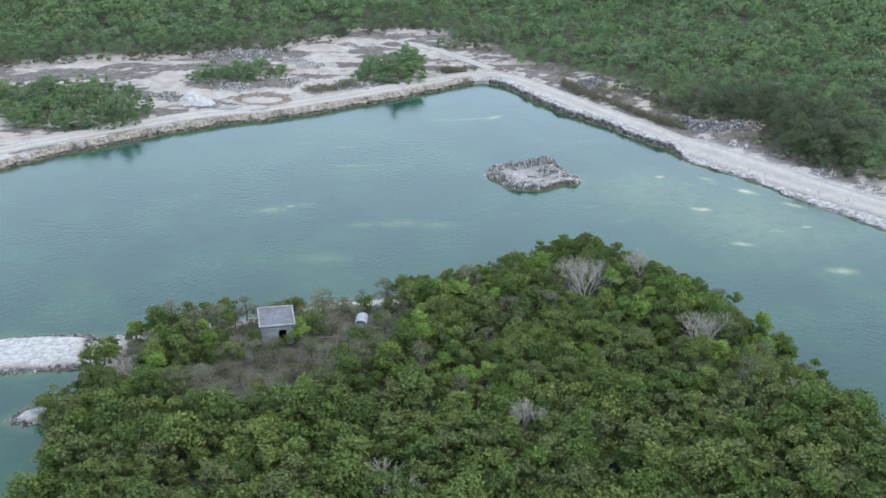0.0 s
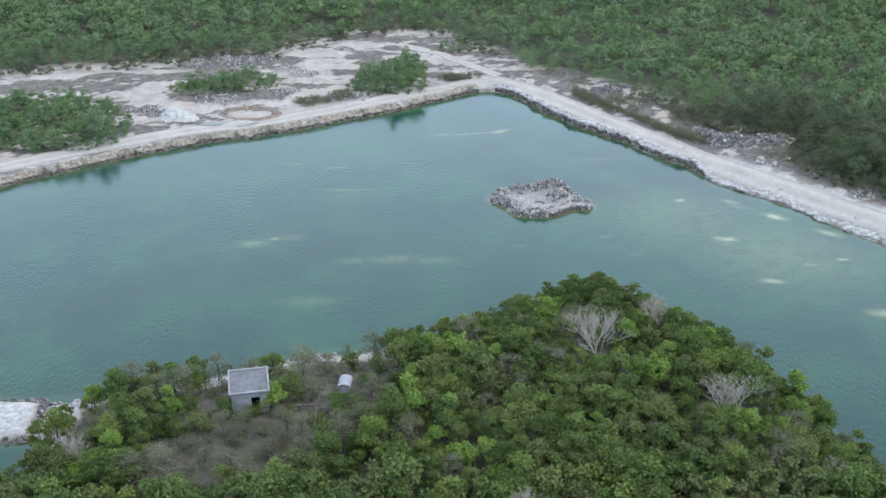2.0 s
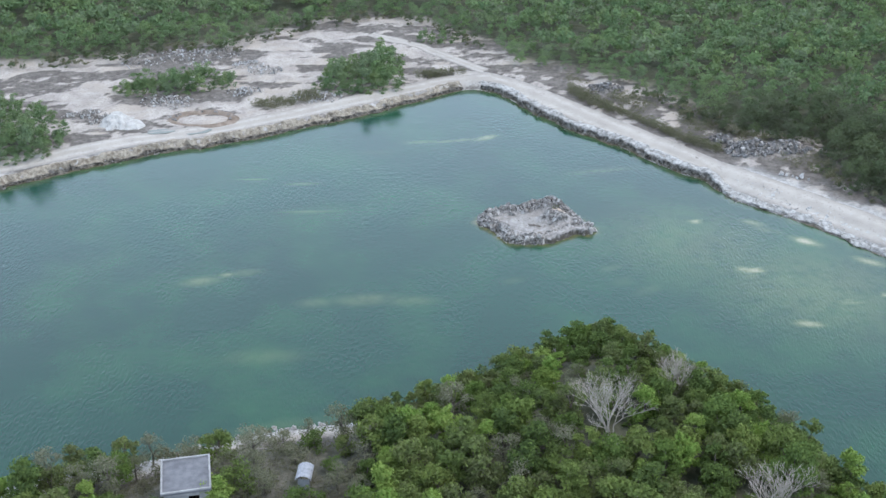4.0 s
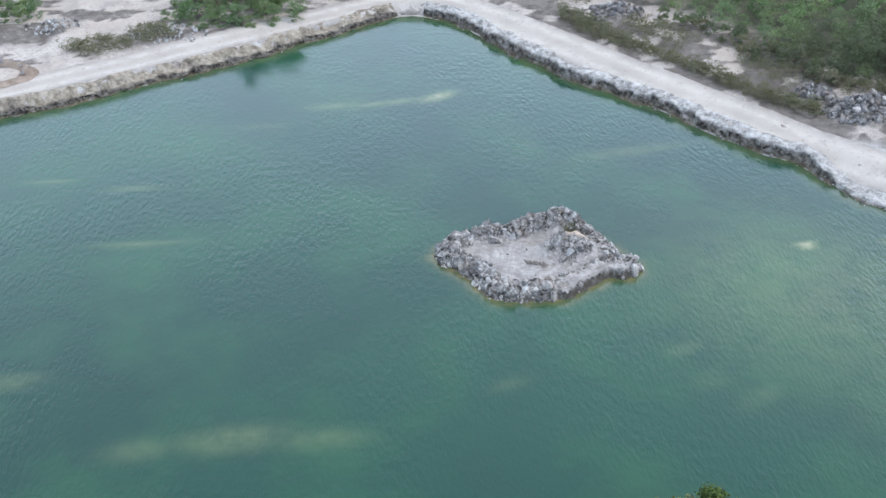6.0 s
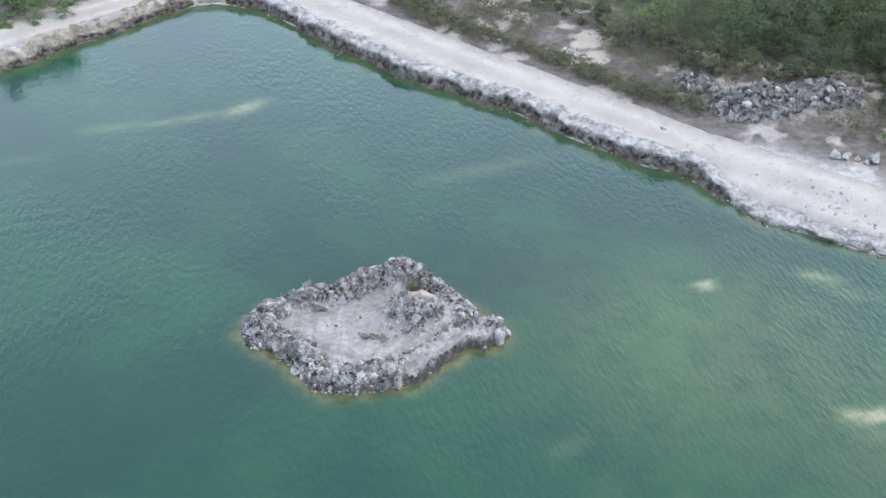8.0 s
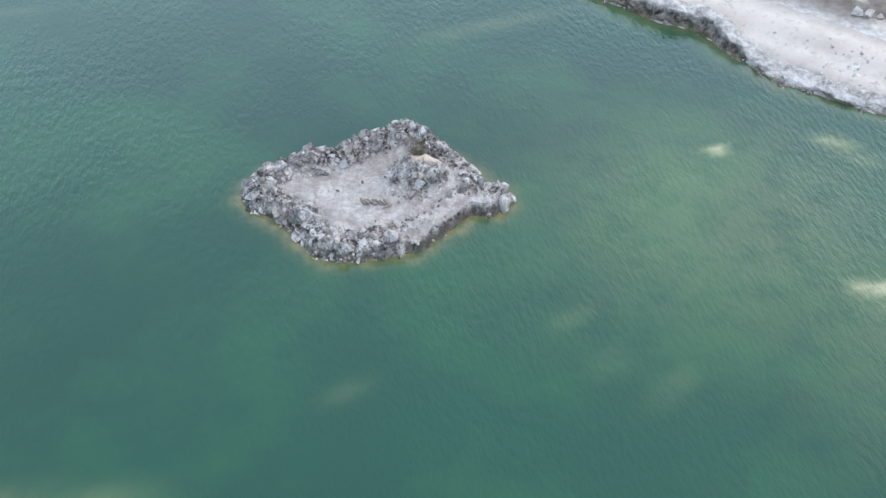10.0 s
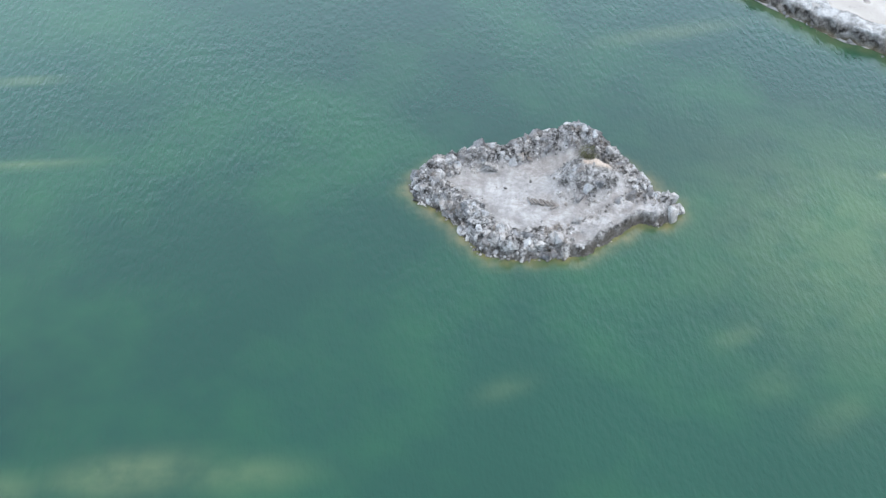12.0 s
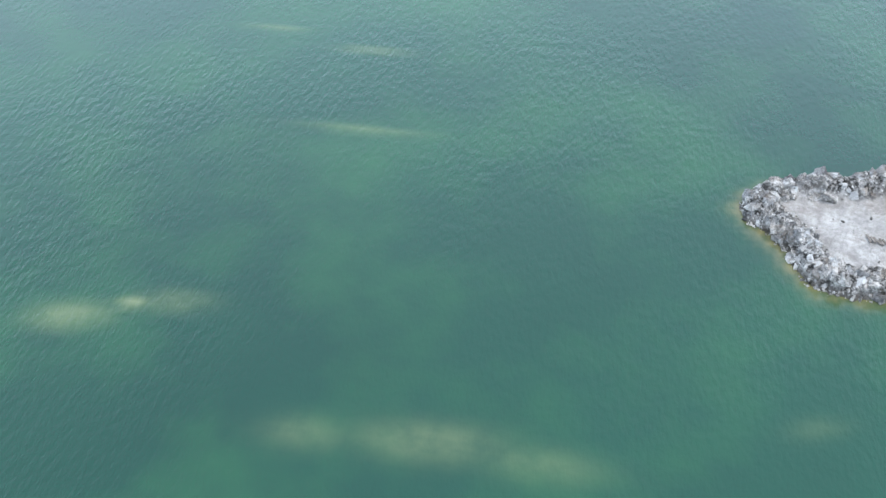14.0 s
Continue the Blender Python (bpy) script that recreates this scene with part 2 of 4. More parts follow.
SHORE_R = [(-5.7, 56), (-3.6, 55.4), (-1.3, 53), (0.9, 48.6), (3.2, 44.9), (6.9, 39.5), (10.1, 35.5), (13.6, 32), (16.6, 28.6), (19, 26), (21.8, 22), (24, 19), (26.6, 16.3), (29, 15), (30, 11.8), (32.3, 7), (34.6, 4.8), (37.4, 2.4), (41.5, -1.2), (45.1, -5.5), (48.3, -10.1), (52.7, -15.5), (60.4, -24.2), (74.4, -37.6), (95.4, -64), (126, -114)]
SHORE_L = [(-180, -65), (-136, -19), (-103, 2.4), (-94.6, 9.5), (-86, 15.2), (-77, 20.5), (-67.9, 25.4), (-63.3, 28.5), (-59.5, 29.2), (-55.4, 30), (-52.5, 31.9), (-47.4, 33.6), (-42.8, 35.8), (-38.5, 38.8), (-35.9, 39.8), (-32.2, 41.5), (-25.5, 45), (-20.5, 48.6), (-16.6, 50.8), (-12.1, 53.8), (-8, 56)]
LAKE = SHORE_R + [(126, -262), (-180, -262)] + SHORE_L
NEAR_ISLAND = [(-69.1, -61.3), (-55.9, -56.4), (-49.1, -55.2), (-46.5, -54), (-38.4, -50.8), (-32, -49.3), (-25.8, -48.7), (-19, -46.4), (-10.2, -41.4), (-3.8, -36.1), (1.4, -32.6), (6.7, -31.5), (12.4, -34.4), (18.2, -42.2), (24, -52), (28.9, -62.4), (33.1, -74.5), (37.2, -86.1), (39.1, -94.2), (37.8, -102.7), (42.9, -119), (41, -124.1), (-45.9, -122.3), (-66.7, -124.8), (-67, -112.4), (-67.8, -92.1), (-66.8, -81.3), (-68.3, -71)]
SPIT = [(-66, -60.3), (-75.5, -59.7), (-84.1, -60.9), (-113.7, -58.3), (-145.2, -62.3), (-148.1, -72.2), (-116.1, -69.2), (-81.7, -70), (-73, -69.1), (-66.8, -68.5)]
SMALL_SPIT = [(-65.1, -76.1), (-71, -76.5), (-75, -81.2), (-72.6, -82.7), (-65.5, -81.3)]
YARD = [(-49.2, -65.5), (-48.7, -57.1), (-44.4, -52.5), (-35, -47.9), (-25.8, -47.8), (-23.4, -58), (-23.2, -71.3), (-31.8, -76.5), (-38.2, -85.8), (-45.9, -87.2), (-53.5, -86), (-51.6, -75.5)]
FOREST = [(1, 63), (9.9, 61.6), (15.5, 57), (21.5, 50.6), (26, 44.5), (30.5, 39.4), (31.5, 34.4), (34.5, 31), (38.5, 27.2), (43, 25), (49.5, 23), (50, 17.5), (46.8, 14), (48.2, 8.2), (51.8, 2.6), (57.8, -1), (74.3, -14.2), (100.7, -44.4), (145, -113.2), (150, -200), (700, -200), (700, 700), (-700, 700), (-700, -200), (-300, -200), (-260, 40), (-149.4, 55.8), (-113, 65.7), (-101.6, 67.8), (-89.7, 69.2), (-77.1, 71.7), (-68.3, 76.5), (-55.9, 76.3), (-53, 81.4), (-45.8, 86), (-35.9, 92.1), (-27.3, 95.2), (-18, 93.5), (-13.2, 85), (-6.5, 78.7), (-1.5, 75.2)]
RUBBLE_SPOTS = [((38.2, 21.2), 4.2, 2.4), ((45, 21.4), 3.8, 2.0), ((34.6, 26), 2.4, 1.2), ((18.1, 49.8), 3.5, 1.5), ((-73.3, 39.6), 3.5, 1.4), ((-62.5, 47.5), 4.4, 1.1), ((-38.3, 48.2), 4, 1.2), ((-47.5, 63.1), 3.5, 1.3), ((-64.9, 72.9), 5.3, 1.7), ((-57.6, 74.4), 4.4, 1.5), ((-78.7, 42), 3.5, 1), ((-65.4, 48.2), 4, 0.9), ((-50.2, 52.3), 3.5, 0.8), ((-34.6, 48.9), 3.5, 0.8), ((-73.3, 69.8), 5.3, 1.4), ((-62.2, 71), 5.3, 1.4), ((-51.6, 66.6), 3.5, 1.1)]


def shore_gap(x, y):
    """Positive on land, negative over water, with a ragged edge."""
    wx = x + 1.5 * (fbm(x, y, 0.22, 11) - 0.5) + 0.7 * (fbm(x, y, 0.9, 12, 2) - 0.5)
    wy = y + 1.5 * (fbm(x, y, 0.22, 21) - 0.5) + 0.7 * (fbm(x, y, 0.9, 22, 2) - 0.5)
    wet = inside(LAKE, wx, wy)
    d = reach(LAKE, wx, wy)
    for isle in (NEAR_ISLAND, SPIT, SMALL_SPIT):
        wet &= ~inside(isle, wx, wy)
        d = np.minimum(d, np.where(inside(LAKE, wx, wy), reach(isle, wx, wy), 1e9))
    return np.where(wet, -d, d)


def on_island(x, y):
    return inside([(-67.7, -51.6), (-62.5, -45.9), (-19.1, -40.1), (-6.4, -28.8), (12.7, -26.7), (30, -41.8), (43.2, -87), (59, -170.3), (-77.6, -175)], x, y)


def height(x, y, gap=None):
    gap = shore_gap(x, y) if gap is None else gap
    rough = fbm(x, y, 0.25, 31) - 0.5
    apron = ease(12, 5, reach([(33.4, 9.3), (39.9, 0.5), (51.3, -10.7), (67.7, -27.3)], x, y, False))
    main = (1.35 - 0.75 * apron) * ease(0.7 * (1 - apron), 1.6 + 0.5 * apron, gap) + 0.75 * apron * ease(1.5, 6, gap) + 0.45 * ease(1.5, 7, gap) + 0.9 * rough * ease(9, 16, gap) + 0.25 * rough
    isle = 0.6 * ease(0, 1.5, gap) + 2.1 * ease(1.5, 11, gap) + 0.8 * rough * ease(1, 6, gap)
    spit = 0.8 * ease(0, 1.6, gap) + 0.3 * rough
    land = np.where(on_island(x, y), isle, np.where(inside(LAKE, x, y), spit, main))
    for (px, py), r, h in RUBBLE_SPOTS:
        land = land + np.where(px > 0, 0.75, 0.35) * h * np.exp(-(((x - px) ** 2 + (y - py) ** 2) / (0.45 * r * r))) * (0.6 + 0.8 * fbm(x, y, 0.5, 41))
    return np.where(gap > 0, land, -0.25 - 3.0 * ease(0, 9, -gap))


# ---- mesh helpers ----
def mesh_from(name, verts, faces, material, attrs=None, smooth=False):
    """A mesh from arrays of places and of faces that all have as many corners."""
    me = bpy.data.meshes.new(name)
    verts, faces = np.asarray(verts, np.float32), np.asarray(faces, np.int32)
    me.vertices.add(len(verts))
    me.vertices.foreach_set("co", verts.ravel())
    me.loops.add(faces.size)
    me.loops.foreach_set("vertex_index", faces.ravel())
    me.polygons.add(len(faces))
    me.polygons.foreach_set("loop_start", np.arange(0, faces.size, faces.shape[1], dtype=np.int32))
    me.polygons.foreach_set("use_smooth", np.full(len(faces), smooth))
    me.update(calc_edges=True)
    for key, values in (attrs or {}).items():
        a = me.attributes.new(key, "FLOAT", "POINT")
        a.data.foreach_set("value", np.asarray(values, np.float32).ravel())
    me.materials.append(material)
    return me


def sheet(xs, ys):
    gx, gy = np.meshgrid(xs, ys)
    nx, ny = len(xs), len(ys)
    i = (np.arange(ny - 1)[:, None] * nx + np.arange(nx - 1)[None]).ravel()
    return gx.ravel(), gy.ravel(), np.stack([i, i + 1, i + 1 + nx, i + nx], 1)


def part(name, bm, material, parent, label=""):
    me = bpy.data.meshes.new(name)
    bm.to_mesh(me)
    bm.free()
    me.materials.append(material)
    return child(name, me, parent, label)


def child(name, me, parent, label="", at=None):
    ob = new(name, me)
    ob.parent = parent
    if at is not None:
        ob.matrix_basis = at
    if label:
        ob["label"] = label
    return ob


def box(bm, x0, y0, z0, x1, y1, z1, bevel=0.02, turn=None):
    r = bmesh.ops.create_cube(bm, size=1.0)
    vs = r["verts"]
    for v in vs:
        v.co = Vector((x0 + (v.co.x + 0.5) * (x1 - x0), y0 + (v.co.y + 0.5) * (y1 - y0), z0 + (v.co.z + 0.5) * (z1 - z0)))
    if bevel:
        es = list({e for v in vs for e in v.link_edges})
        vs = bmesh.ops.bevel(bm, geom=es, offset=bevel, segments=1, affect="EDGES")["verts"]
    if turn is not None:
        bmesh.ops.transform(bm, matrix=turn, verts=vs)
    return bm


# ---- ground, one sheet to the horizon ----
def spaced(lo, hi, step, far):
    grow, out = [], step
    v = hi
    while v < far:
        out *= 1.22
        v += out
        grow.append(v)
    down, out, v = [], step, lo
    while v > -far:
        out *= 1.22
        v -= out
        down.append(v)
    return np.array(down[::-1] + list(np.arange(lo, hi + 0.01, step)) + grow)


gx, gy, gf = sheet(spaced(-118, 76, 0.8, 4200), spaced(-106, 112, 0.8, 4200))
gap = shore_gap(gx, gy)
gz = height(gx, gy, gap)
woods = inside(FOREST, gx, gy) * ease(1.0, 7.0, reach(FOREST, gx, gy))
woods = np.maximum(woods, (np.hypot(gx, gy) > 480) | (gy < -270))
isle_ground = on_island(gx, gy) & (gap > 0)
woods = np.where(isle_ground, ease(4, 7, gap) * np.where(inside(YARD, gx, gy), 0.55, 1.0), woods)
bare = ease(0.43, 0.56, fbm(gx * 0.8, gy * 2.6, 0.11, 51) + 0.4 * (fbm(gx, gy * 1.7, 0.55, 52) - 0.5))
verge = inside([(1.6, 63.2), (53.8, 17.7), (62.1, -6.3), (49.7, -12.5), (32.5, 14), (-0.9, 56.6)], gx, gy)
bare = np.where(verge, ease(0.50, 0.72, fbm(gx, gy, 0.4, 53) + 0.4 * (fbm(gx, gy, 0.9, 55) - 0.5)), np.clip(0.08 + bare, 0, 1))
bare = np.where(isle_ground, (1 - ease(1.2, 4, gap)) + 0.25 * fbm(gx, gy, 0.4, 54), bare)
bare = np.where(~isle_ground & inside(LAKE, gx, gy), 1.0, bare)
bank = np.where((gap > -2) & (gap < 1.6) & ~isle_ground, 1 - ease(0.45, 0.95, gap), 0.0)
apron = ease(9.0, 5.0, reach([(33.5, 8.6), (40.9, 0.5), (51.3, -10.7), (67.7, -27.3)], gx, gy, False) + 3 * (fbm(gx, gy, 0.3, 57) - 0.5)) * (gap > 0)
lip = np.where(~isle_ground, ease(0.3, 0.9, gap) * (1 - ease(1.8, 3.2, gap)) * ease(0.35, 0.55, fbm(gx, gy, 0.35, 58)), 0)
chalk = np.where(isle_ground, (1 - ease(1.0, 3.0, gap)) * ease(-12, -22, gx) * ease(-66, -60, gy), np.clip(apron + 0.6 * lip, 0, 1))
chalk = np.where(~isle_ground & inside(LAKE, gx, gy) & (gap > 0), ease(0.6, 1.4, gap), chalk)
bank = bank * (1 - 0.5 * apron)
for (px, py), r, h in RUBBLE_SPOTS:
    bank = np.maximum(bank, (0.9 if px > 0 else 0.45) * ease(1.15 * r, 0.6 * r, np.hypot(gx - px, (gy - py) * 1.2)))
ground = new("ground", mesh_from("ground", np.stack([gx, gy, gz], 1), gf, GROUND, {"woods": woods, "bare": bare, "bank": bank, "chalk": chalk}, True))
tagged(ground, "pale limestone quarry floor fading to dark woodland soil", "ground", kind="structure")


# ---- lake ----
SHOALS = [(25, 0.2, 1.1, 0.6, 0, 1.0), (29.8, -14.8, 2.2, 0.8, -12, 1.0), (29.4, -16.2, 3.4, 1.8, -18, 0.35), (34, -29.2, 2.2, 0.9, -12, 0.75), (41.2, -24, 2, 0.7, -12, 0.7), (46.8, -22.3, 1.2, 0.5, -12, 1.0), (40, -6.8, 2.4, 1.0, -35, 0.95), (47.4, -13.1, 2.6, 0.9, -35, 0.75), (33.6, -0.6, 2.2, 0.8, -30, 0.55), (35, -2.9, 3, 1.2, -30, 0.3), (47.9, -39.2, 2.6, 1.3, -10, 0.65), (-48.3, -15.2, 2.6, 1.2, 10, 0.4), (-44.8, -13.5, 1.2, 0.6, 5, 0.5), (-42.4, -13, 2.5, 1.0, 5, 0.25), (-24.8, -21, 4.2, 1.4, 3, 0.32), (-18.8, -21.5, 3.5, 1.2, 0, 0.22), (-31.8, -21.5, 2.5, 1.2, 0, 0.22), (-5.6, 33, 2.2, 0.9, 28, 0.7), (-11, 32.1, 4, 0.7, 10, 0.35), (-17, 31.8, 3.5, 0.8, 5, 0.25), (-35, 5.7, 4.5, 0.5, 0, 0.25), (-36.6, 15.7, 3, 0.45, 0, 0.28), (-44.9, 17.7, 2.5, 0.4, 0, 0.25), (-24.7, 27.6, 3, 0.7, 0, 0.12), (17.7, -0.8, 2.5, 1.2, 15, 0.2), (13.2, 18.8, 6, 1.0, 10, 0.18), (10.3, -13.5, 2.2, 1.0, 20, 0.16), (11.5, -17.1, 2.2, 1.4, 40, 0.12), (14.5, -19.8, 2.6, 1.3, 30, 0.13), (-4.2, -16.6, 1.8, 0.8, 20, 0.12), (-37.2, -34.4, 5, 1.6, 0, 0.18), (24, -7, 15, 12, -30, 0.24), (38, -20, 16, 12, -30, 0.30)]
ISLET = [(-8.5, 1.3), (-7.9, 2.2), (-6.9, 3.2), (-4.6, 3.8), (-1.3, 4.3), (0.8, 4.8), (2.4, 5), (4.2, 4.6), (5.6, 3.3), (7.1, 1.4), (7.9, -0.4), (8.9, -1.9), (8.7, -2.8), (7.6, -3.6), (6.3, -3.3), (4.9, -4.3), (3.2, -5.2), (2, -6.2), (0.4, -5.9), (-1.5, -6.2), (-3.7, -5.8), (-4.9, -4.4), (-5.6, -2.7), (-6.8, -1.1), (-7.9, 0)]
wx, wy, wf = sheet(spaced(-108, 60, 0.6, 230), spaced(-104, 60, 0.6, 290))
wgap = shore_gap(wx, wy)
shallow = 0.14 * (1 - ease(0.3, 2.6, -wgap + 1.5 * (fbm(wx, wy, 0.2, 61) - 0.5)))
for sx, sy, ra, rb, turn, amount in SHOALS:
    c, s = math.cos(radians(turn)), math.sin(radians(turn))
    u, v = ((wx - sx) * c + (wy - sy) * s) / ra, (-(wx - sx) * s + (wy - sy) * c) / rb
    shallow = np.maximum(shallow, amount * np.exp(-(u * u + v * v) ** 1.2))
idist = reach(ISLET, wx, wy)
isle_water = on_island(wx, wy)
rim = 0.85 * np.exp(-((idist / 0.75) ** 2)) + 0.22 * np.exp(-((wgap / 0.7) ** 2)) * (1 - isle_water)
keep = (wgap[wf] < 3.0).any(1)
lake = new("water", mesh_from("water", np.stack([wx, wy, 0 * wx], 1), wf[keep], WATER, {"shallow": shallow, "rim": rim}, True))
tagged(lake, "turquoise green quarry lake with ripples and pale shoals", "water", kind="structure")


# ---- roads along the banks ----
def smooth_line(line, step=1.5):
    p = np.array(line, float)
    s = np.r_[0, np.cumsum(np.hypot(*np.diff(p, axis=0).T))]
    t = np.arange(0, s[-1], step)
    q = np.stack([np.interp(t, s, p[:, 0]), np.interp(t, s, p[:, 1])], 1)
    k = np.ones(9) / 9
    pad = np.r_[np.repeat(q[:1], 4, 0), q, np.repeat(q[-1:], 4, 0)]
    return np.stack([np.convolve(pad[:, n], k, "valid") for n in (0, 1)], 1)


def road_strip(name, line, width, label):
    q = smooth_line(line)
    d = np.gradient(q, axis=0)
    d /= np.hypot(d[:, 0], d[:, 1])[:, None]
    side = np.stack([d[:, 1], -d[:, 0]], 1)
    cols = np.linspace(-0.5, 0.5, 15)
    w = width * (1 + 0.18 * (fbm(q[:, 0], q[:, 1], 0.08, 71)[:, None] - 0.5))
    off = cols[None] * w
    ragged = 0.5 * (fbm(np.arange(len(q)), 0 * q[:, 0], 0.5, 72)[:, None] - 0.5) * (np.abs(cols[None]) > 0.4)
    vx = q[:, None, 0] + side[:, None, 0] * (off + ragged)
    vy = q[:, None, 1] + side[:, None, 1] * (off + ragged)
    rut = np.exp(-(((np.abs(cols) - 0.2) / 0.09) ** 2))[None] * np.ones((len(q), 1))
    edge = np.clip(ease(0.28, 0.5, np.abs(cols))[None] + 0.5 * (fbm(vx, vy, 0.35, 73) - 0.5) * (np.abs(cols) > 0.25), 0, 1)
    vz = height(vx.ravel(), vy.ravel()).reshape(vx.shape)
    vz = vz + 0.07 - 0.04 * rut - 0.25 * (np.abs(cols) > 0.49)
    n, k = vx.shape
    i = (np.arange(n - 1)[:, None] * k + np.arange(k - 1)[None]).ravel()
    ob = new(name, mesh_from(name, np.stack([vx, vy, vz], 2).reshape(-1, 3), np.stack([i, i + 1, i + 1 + k, i + k], 1), ROAD, {"rut": rut, "verge": edge}, True))
    return tagged(ob, label, "road", kind="structure")


ROAD_R = [(-12, 59.5), (-6, 59.5), (-1, 56.6), (4.2, 49.8), (8.5, 44.2), (12.9, 38.6), (17.2, 33), (21.7, 27.2), (25.9, 21.8), (29.6, 17.6), (33, 13.6), (36.4, 9.9), (39.6, 6.5), (43.5, 2.4), (48, -2.6), (54, -9.6), (62, -17.5), (78, -33), (100, -60), (134, -112)]
ROAD_L = [(-188, -60), (-142, -14), (-108, 7), (-98, 14), (-88.5, 19.6), (-79, 25), (-69.5, 30), (-63.8, 32.6), (-56.8, 33.6), (-50.5, 36.6), (-43.8, 39.6), (-36.6, 43.6), (-28.8, 47.6), (-21, 52), (-16.8, 54.4), (-12.2, 57), (-7.4, 59.2), (0, 58)]
road_strip("road", ROAD_R, 6.6, "white crushed limestone road along the lake bank")
road_strip("road", ROAD_L, 4.6, "pale dusty limestone road along the lake bank")
road_strip("road", [(-2.9, 60.5), (-8.9, 66.1), (-12.5, 71.9), (-18.9, 78), (-29.5, 85.7)], 3.2, "faint pale track across the quarry floor")


# ---- the cut rock edge of both banks ----
def ledge_material(name, crust, crust_light):
    m, n, l, b = mat(name, 0.93, 0.12)
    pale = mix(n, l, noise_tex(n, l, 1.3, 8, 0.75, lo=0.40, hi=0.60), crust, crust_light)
    # face darker than the crust: weathered rock, and its shade put into the colour
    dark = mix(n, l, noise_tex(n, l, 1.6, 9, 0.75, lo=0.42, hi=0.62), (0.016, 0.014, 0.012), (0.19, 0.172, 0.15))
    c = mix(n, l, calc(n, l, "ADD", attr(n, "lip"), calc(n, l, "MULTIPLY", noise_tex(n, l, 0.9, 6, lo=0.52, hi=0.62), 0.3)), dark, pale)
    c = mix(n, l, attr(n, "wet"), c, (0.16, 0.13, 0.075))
    l.new(c, b.inputs["Base Color"])
    bump(n, l, b, noise_tex(n, l, 3.5, 8, 0.72, lo=0.2, hi=0.8), 1.0, 0.2)
    return m


LEDGE = ledge_material("bank_rock", (0.22, 0.21, 0.195), (0.56, 0.54, 0.51))
TAN_LEDGE = ledge_material("tan_bank_rock", (0.20, 0.165, 0.125), (0.44, 0.385, 0.31))


def bank_ledge(name, line, inland, crest, lip_share, seed, label, rock=None):
    """A rugged rock face that stands at the waterline and runs back under the road's edge."""
    q = smooth_line(line, 0.35)
    d = np.gradient(q, axis=0)
    d /= np.hypot(d[:, 0], d[:, 1])[:, None]
    side = np.stack([d[:, 1], -d[:, 0]], 1) * inland
    offs = np.linspace(-3, 3, 41)
    g = shore_gap(q[:, None, 0] + side[:, None, 0] * offs, q[:, None, 1] + side[:, None, 1] * offs)
    start = offs[np.argmax(g > 0, axis=1)]
    k = np.ones(5) / 5
    start = np.convolve(np.r_[start[:2], start, start[-2:]], k, "valid")
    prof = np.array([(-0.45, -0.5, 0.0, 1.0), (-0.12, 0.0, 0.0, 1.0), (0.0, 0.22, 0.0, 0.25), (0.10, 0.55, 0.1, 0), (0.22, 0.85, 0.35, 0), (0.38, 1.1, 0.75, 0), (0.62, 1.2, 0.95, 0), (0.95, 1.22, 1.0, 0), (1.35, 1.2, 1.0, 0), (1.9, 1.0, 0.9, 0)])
    n, c = len(q), len(prof)
    s = np.arange(n)[:, None] * 0.35
    top = crest * (0.85 + 0.4 * fbm(q[:, 0], q[:, 1], 0.2, seed))[:, None]
    low = ease(12, 4, reach([(35.9, 6.2), (43.6, -2.9), (56.6, -16.1), (73.6, -33.2)], q[:, 0], q[:, 1], False))[:, None]
    top = top * (1 - 0.62 * low)
    px = 0.22 + start[:, None] + prof[None, :, 0] * (0.8 + 0.6 * fbm(s, 0 * s, 0.3, seed + 5)) + 0.5 * (vnoise(1.6 * s + 0 * prof[None, :, 1], 1.5 * prof[None, :, 1] + 0 * s, seed + 13) - 0.5) * (np.arange(c)[None] > 1) + 0.8 * (fbm(s + 0 * prof[None, :, 1], prof[None, :, 1] * 2 + 0 * s, 0.8, seed + 7, 3) - 0.5) * (np.arange(c)[None] > 0)
    x, y = q[:, None, 0] + side[:, None, 0] * px, q[:, None, 1] + side[:, None, 1] * px
    z = prof[None, :, 1] * np.where(prof[None, :, 1] > 0, top, 1.0) + 0.7 * (fbm(x, y, 0.8, seed + 9, 4) - 0.5) * (prof[None, :, 1] > 0.1)
    near = height(x.ravel(), y.ravel()).reshape(x.shape)
    z = np.where((prof[None, :, 1] > 0.3) & (np.arange(c)[None] < c - 1), np.maximum(np.minimum(z, 1.55), near + 0.03 + 0.16 * fbm(x, y, 1.4, seed + 3, 2)), np.where(np.arange(c)[None] == c - 1, near - 0.1, z))
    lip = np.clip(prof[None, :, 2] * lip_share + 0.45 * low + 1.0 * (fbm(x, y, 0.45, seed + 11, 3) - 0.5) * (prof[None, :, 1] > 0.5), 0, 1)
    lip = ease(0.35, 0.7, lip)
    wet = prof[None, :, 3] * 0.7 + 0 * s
    i = (np.arange(n - 1)[:, None] * c + np.arange(c - 1)[None]).ravel()
    f = np.stack([i, i + 1, i + 1 + c, i + c], 1)
    f = f[:, ::-1] if inland < 0 else f
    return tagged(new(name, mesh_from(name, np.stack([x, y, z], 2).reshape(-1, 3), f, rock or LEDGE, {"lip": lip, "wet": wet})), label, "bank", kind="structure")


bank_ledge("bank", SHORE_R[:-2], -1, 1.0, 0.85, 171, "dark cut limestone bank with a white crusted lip")
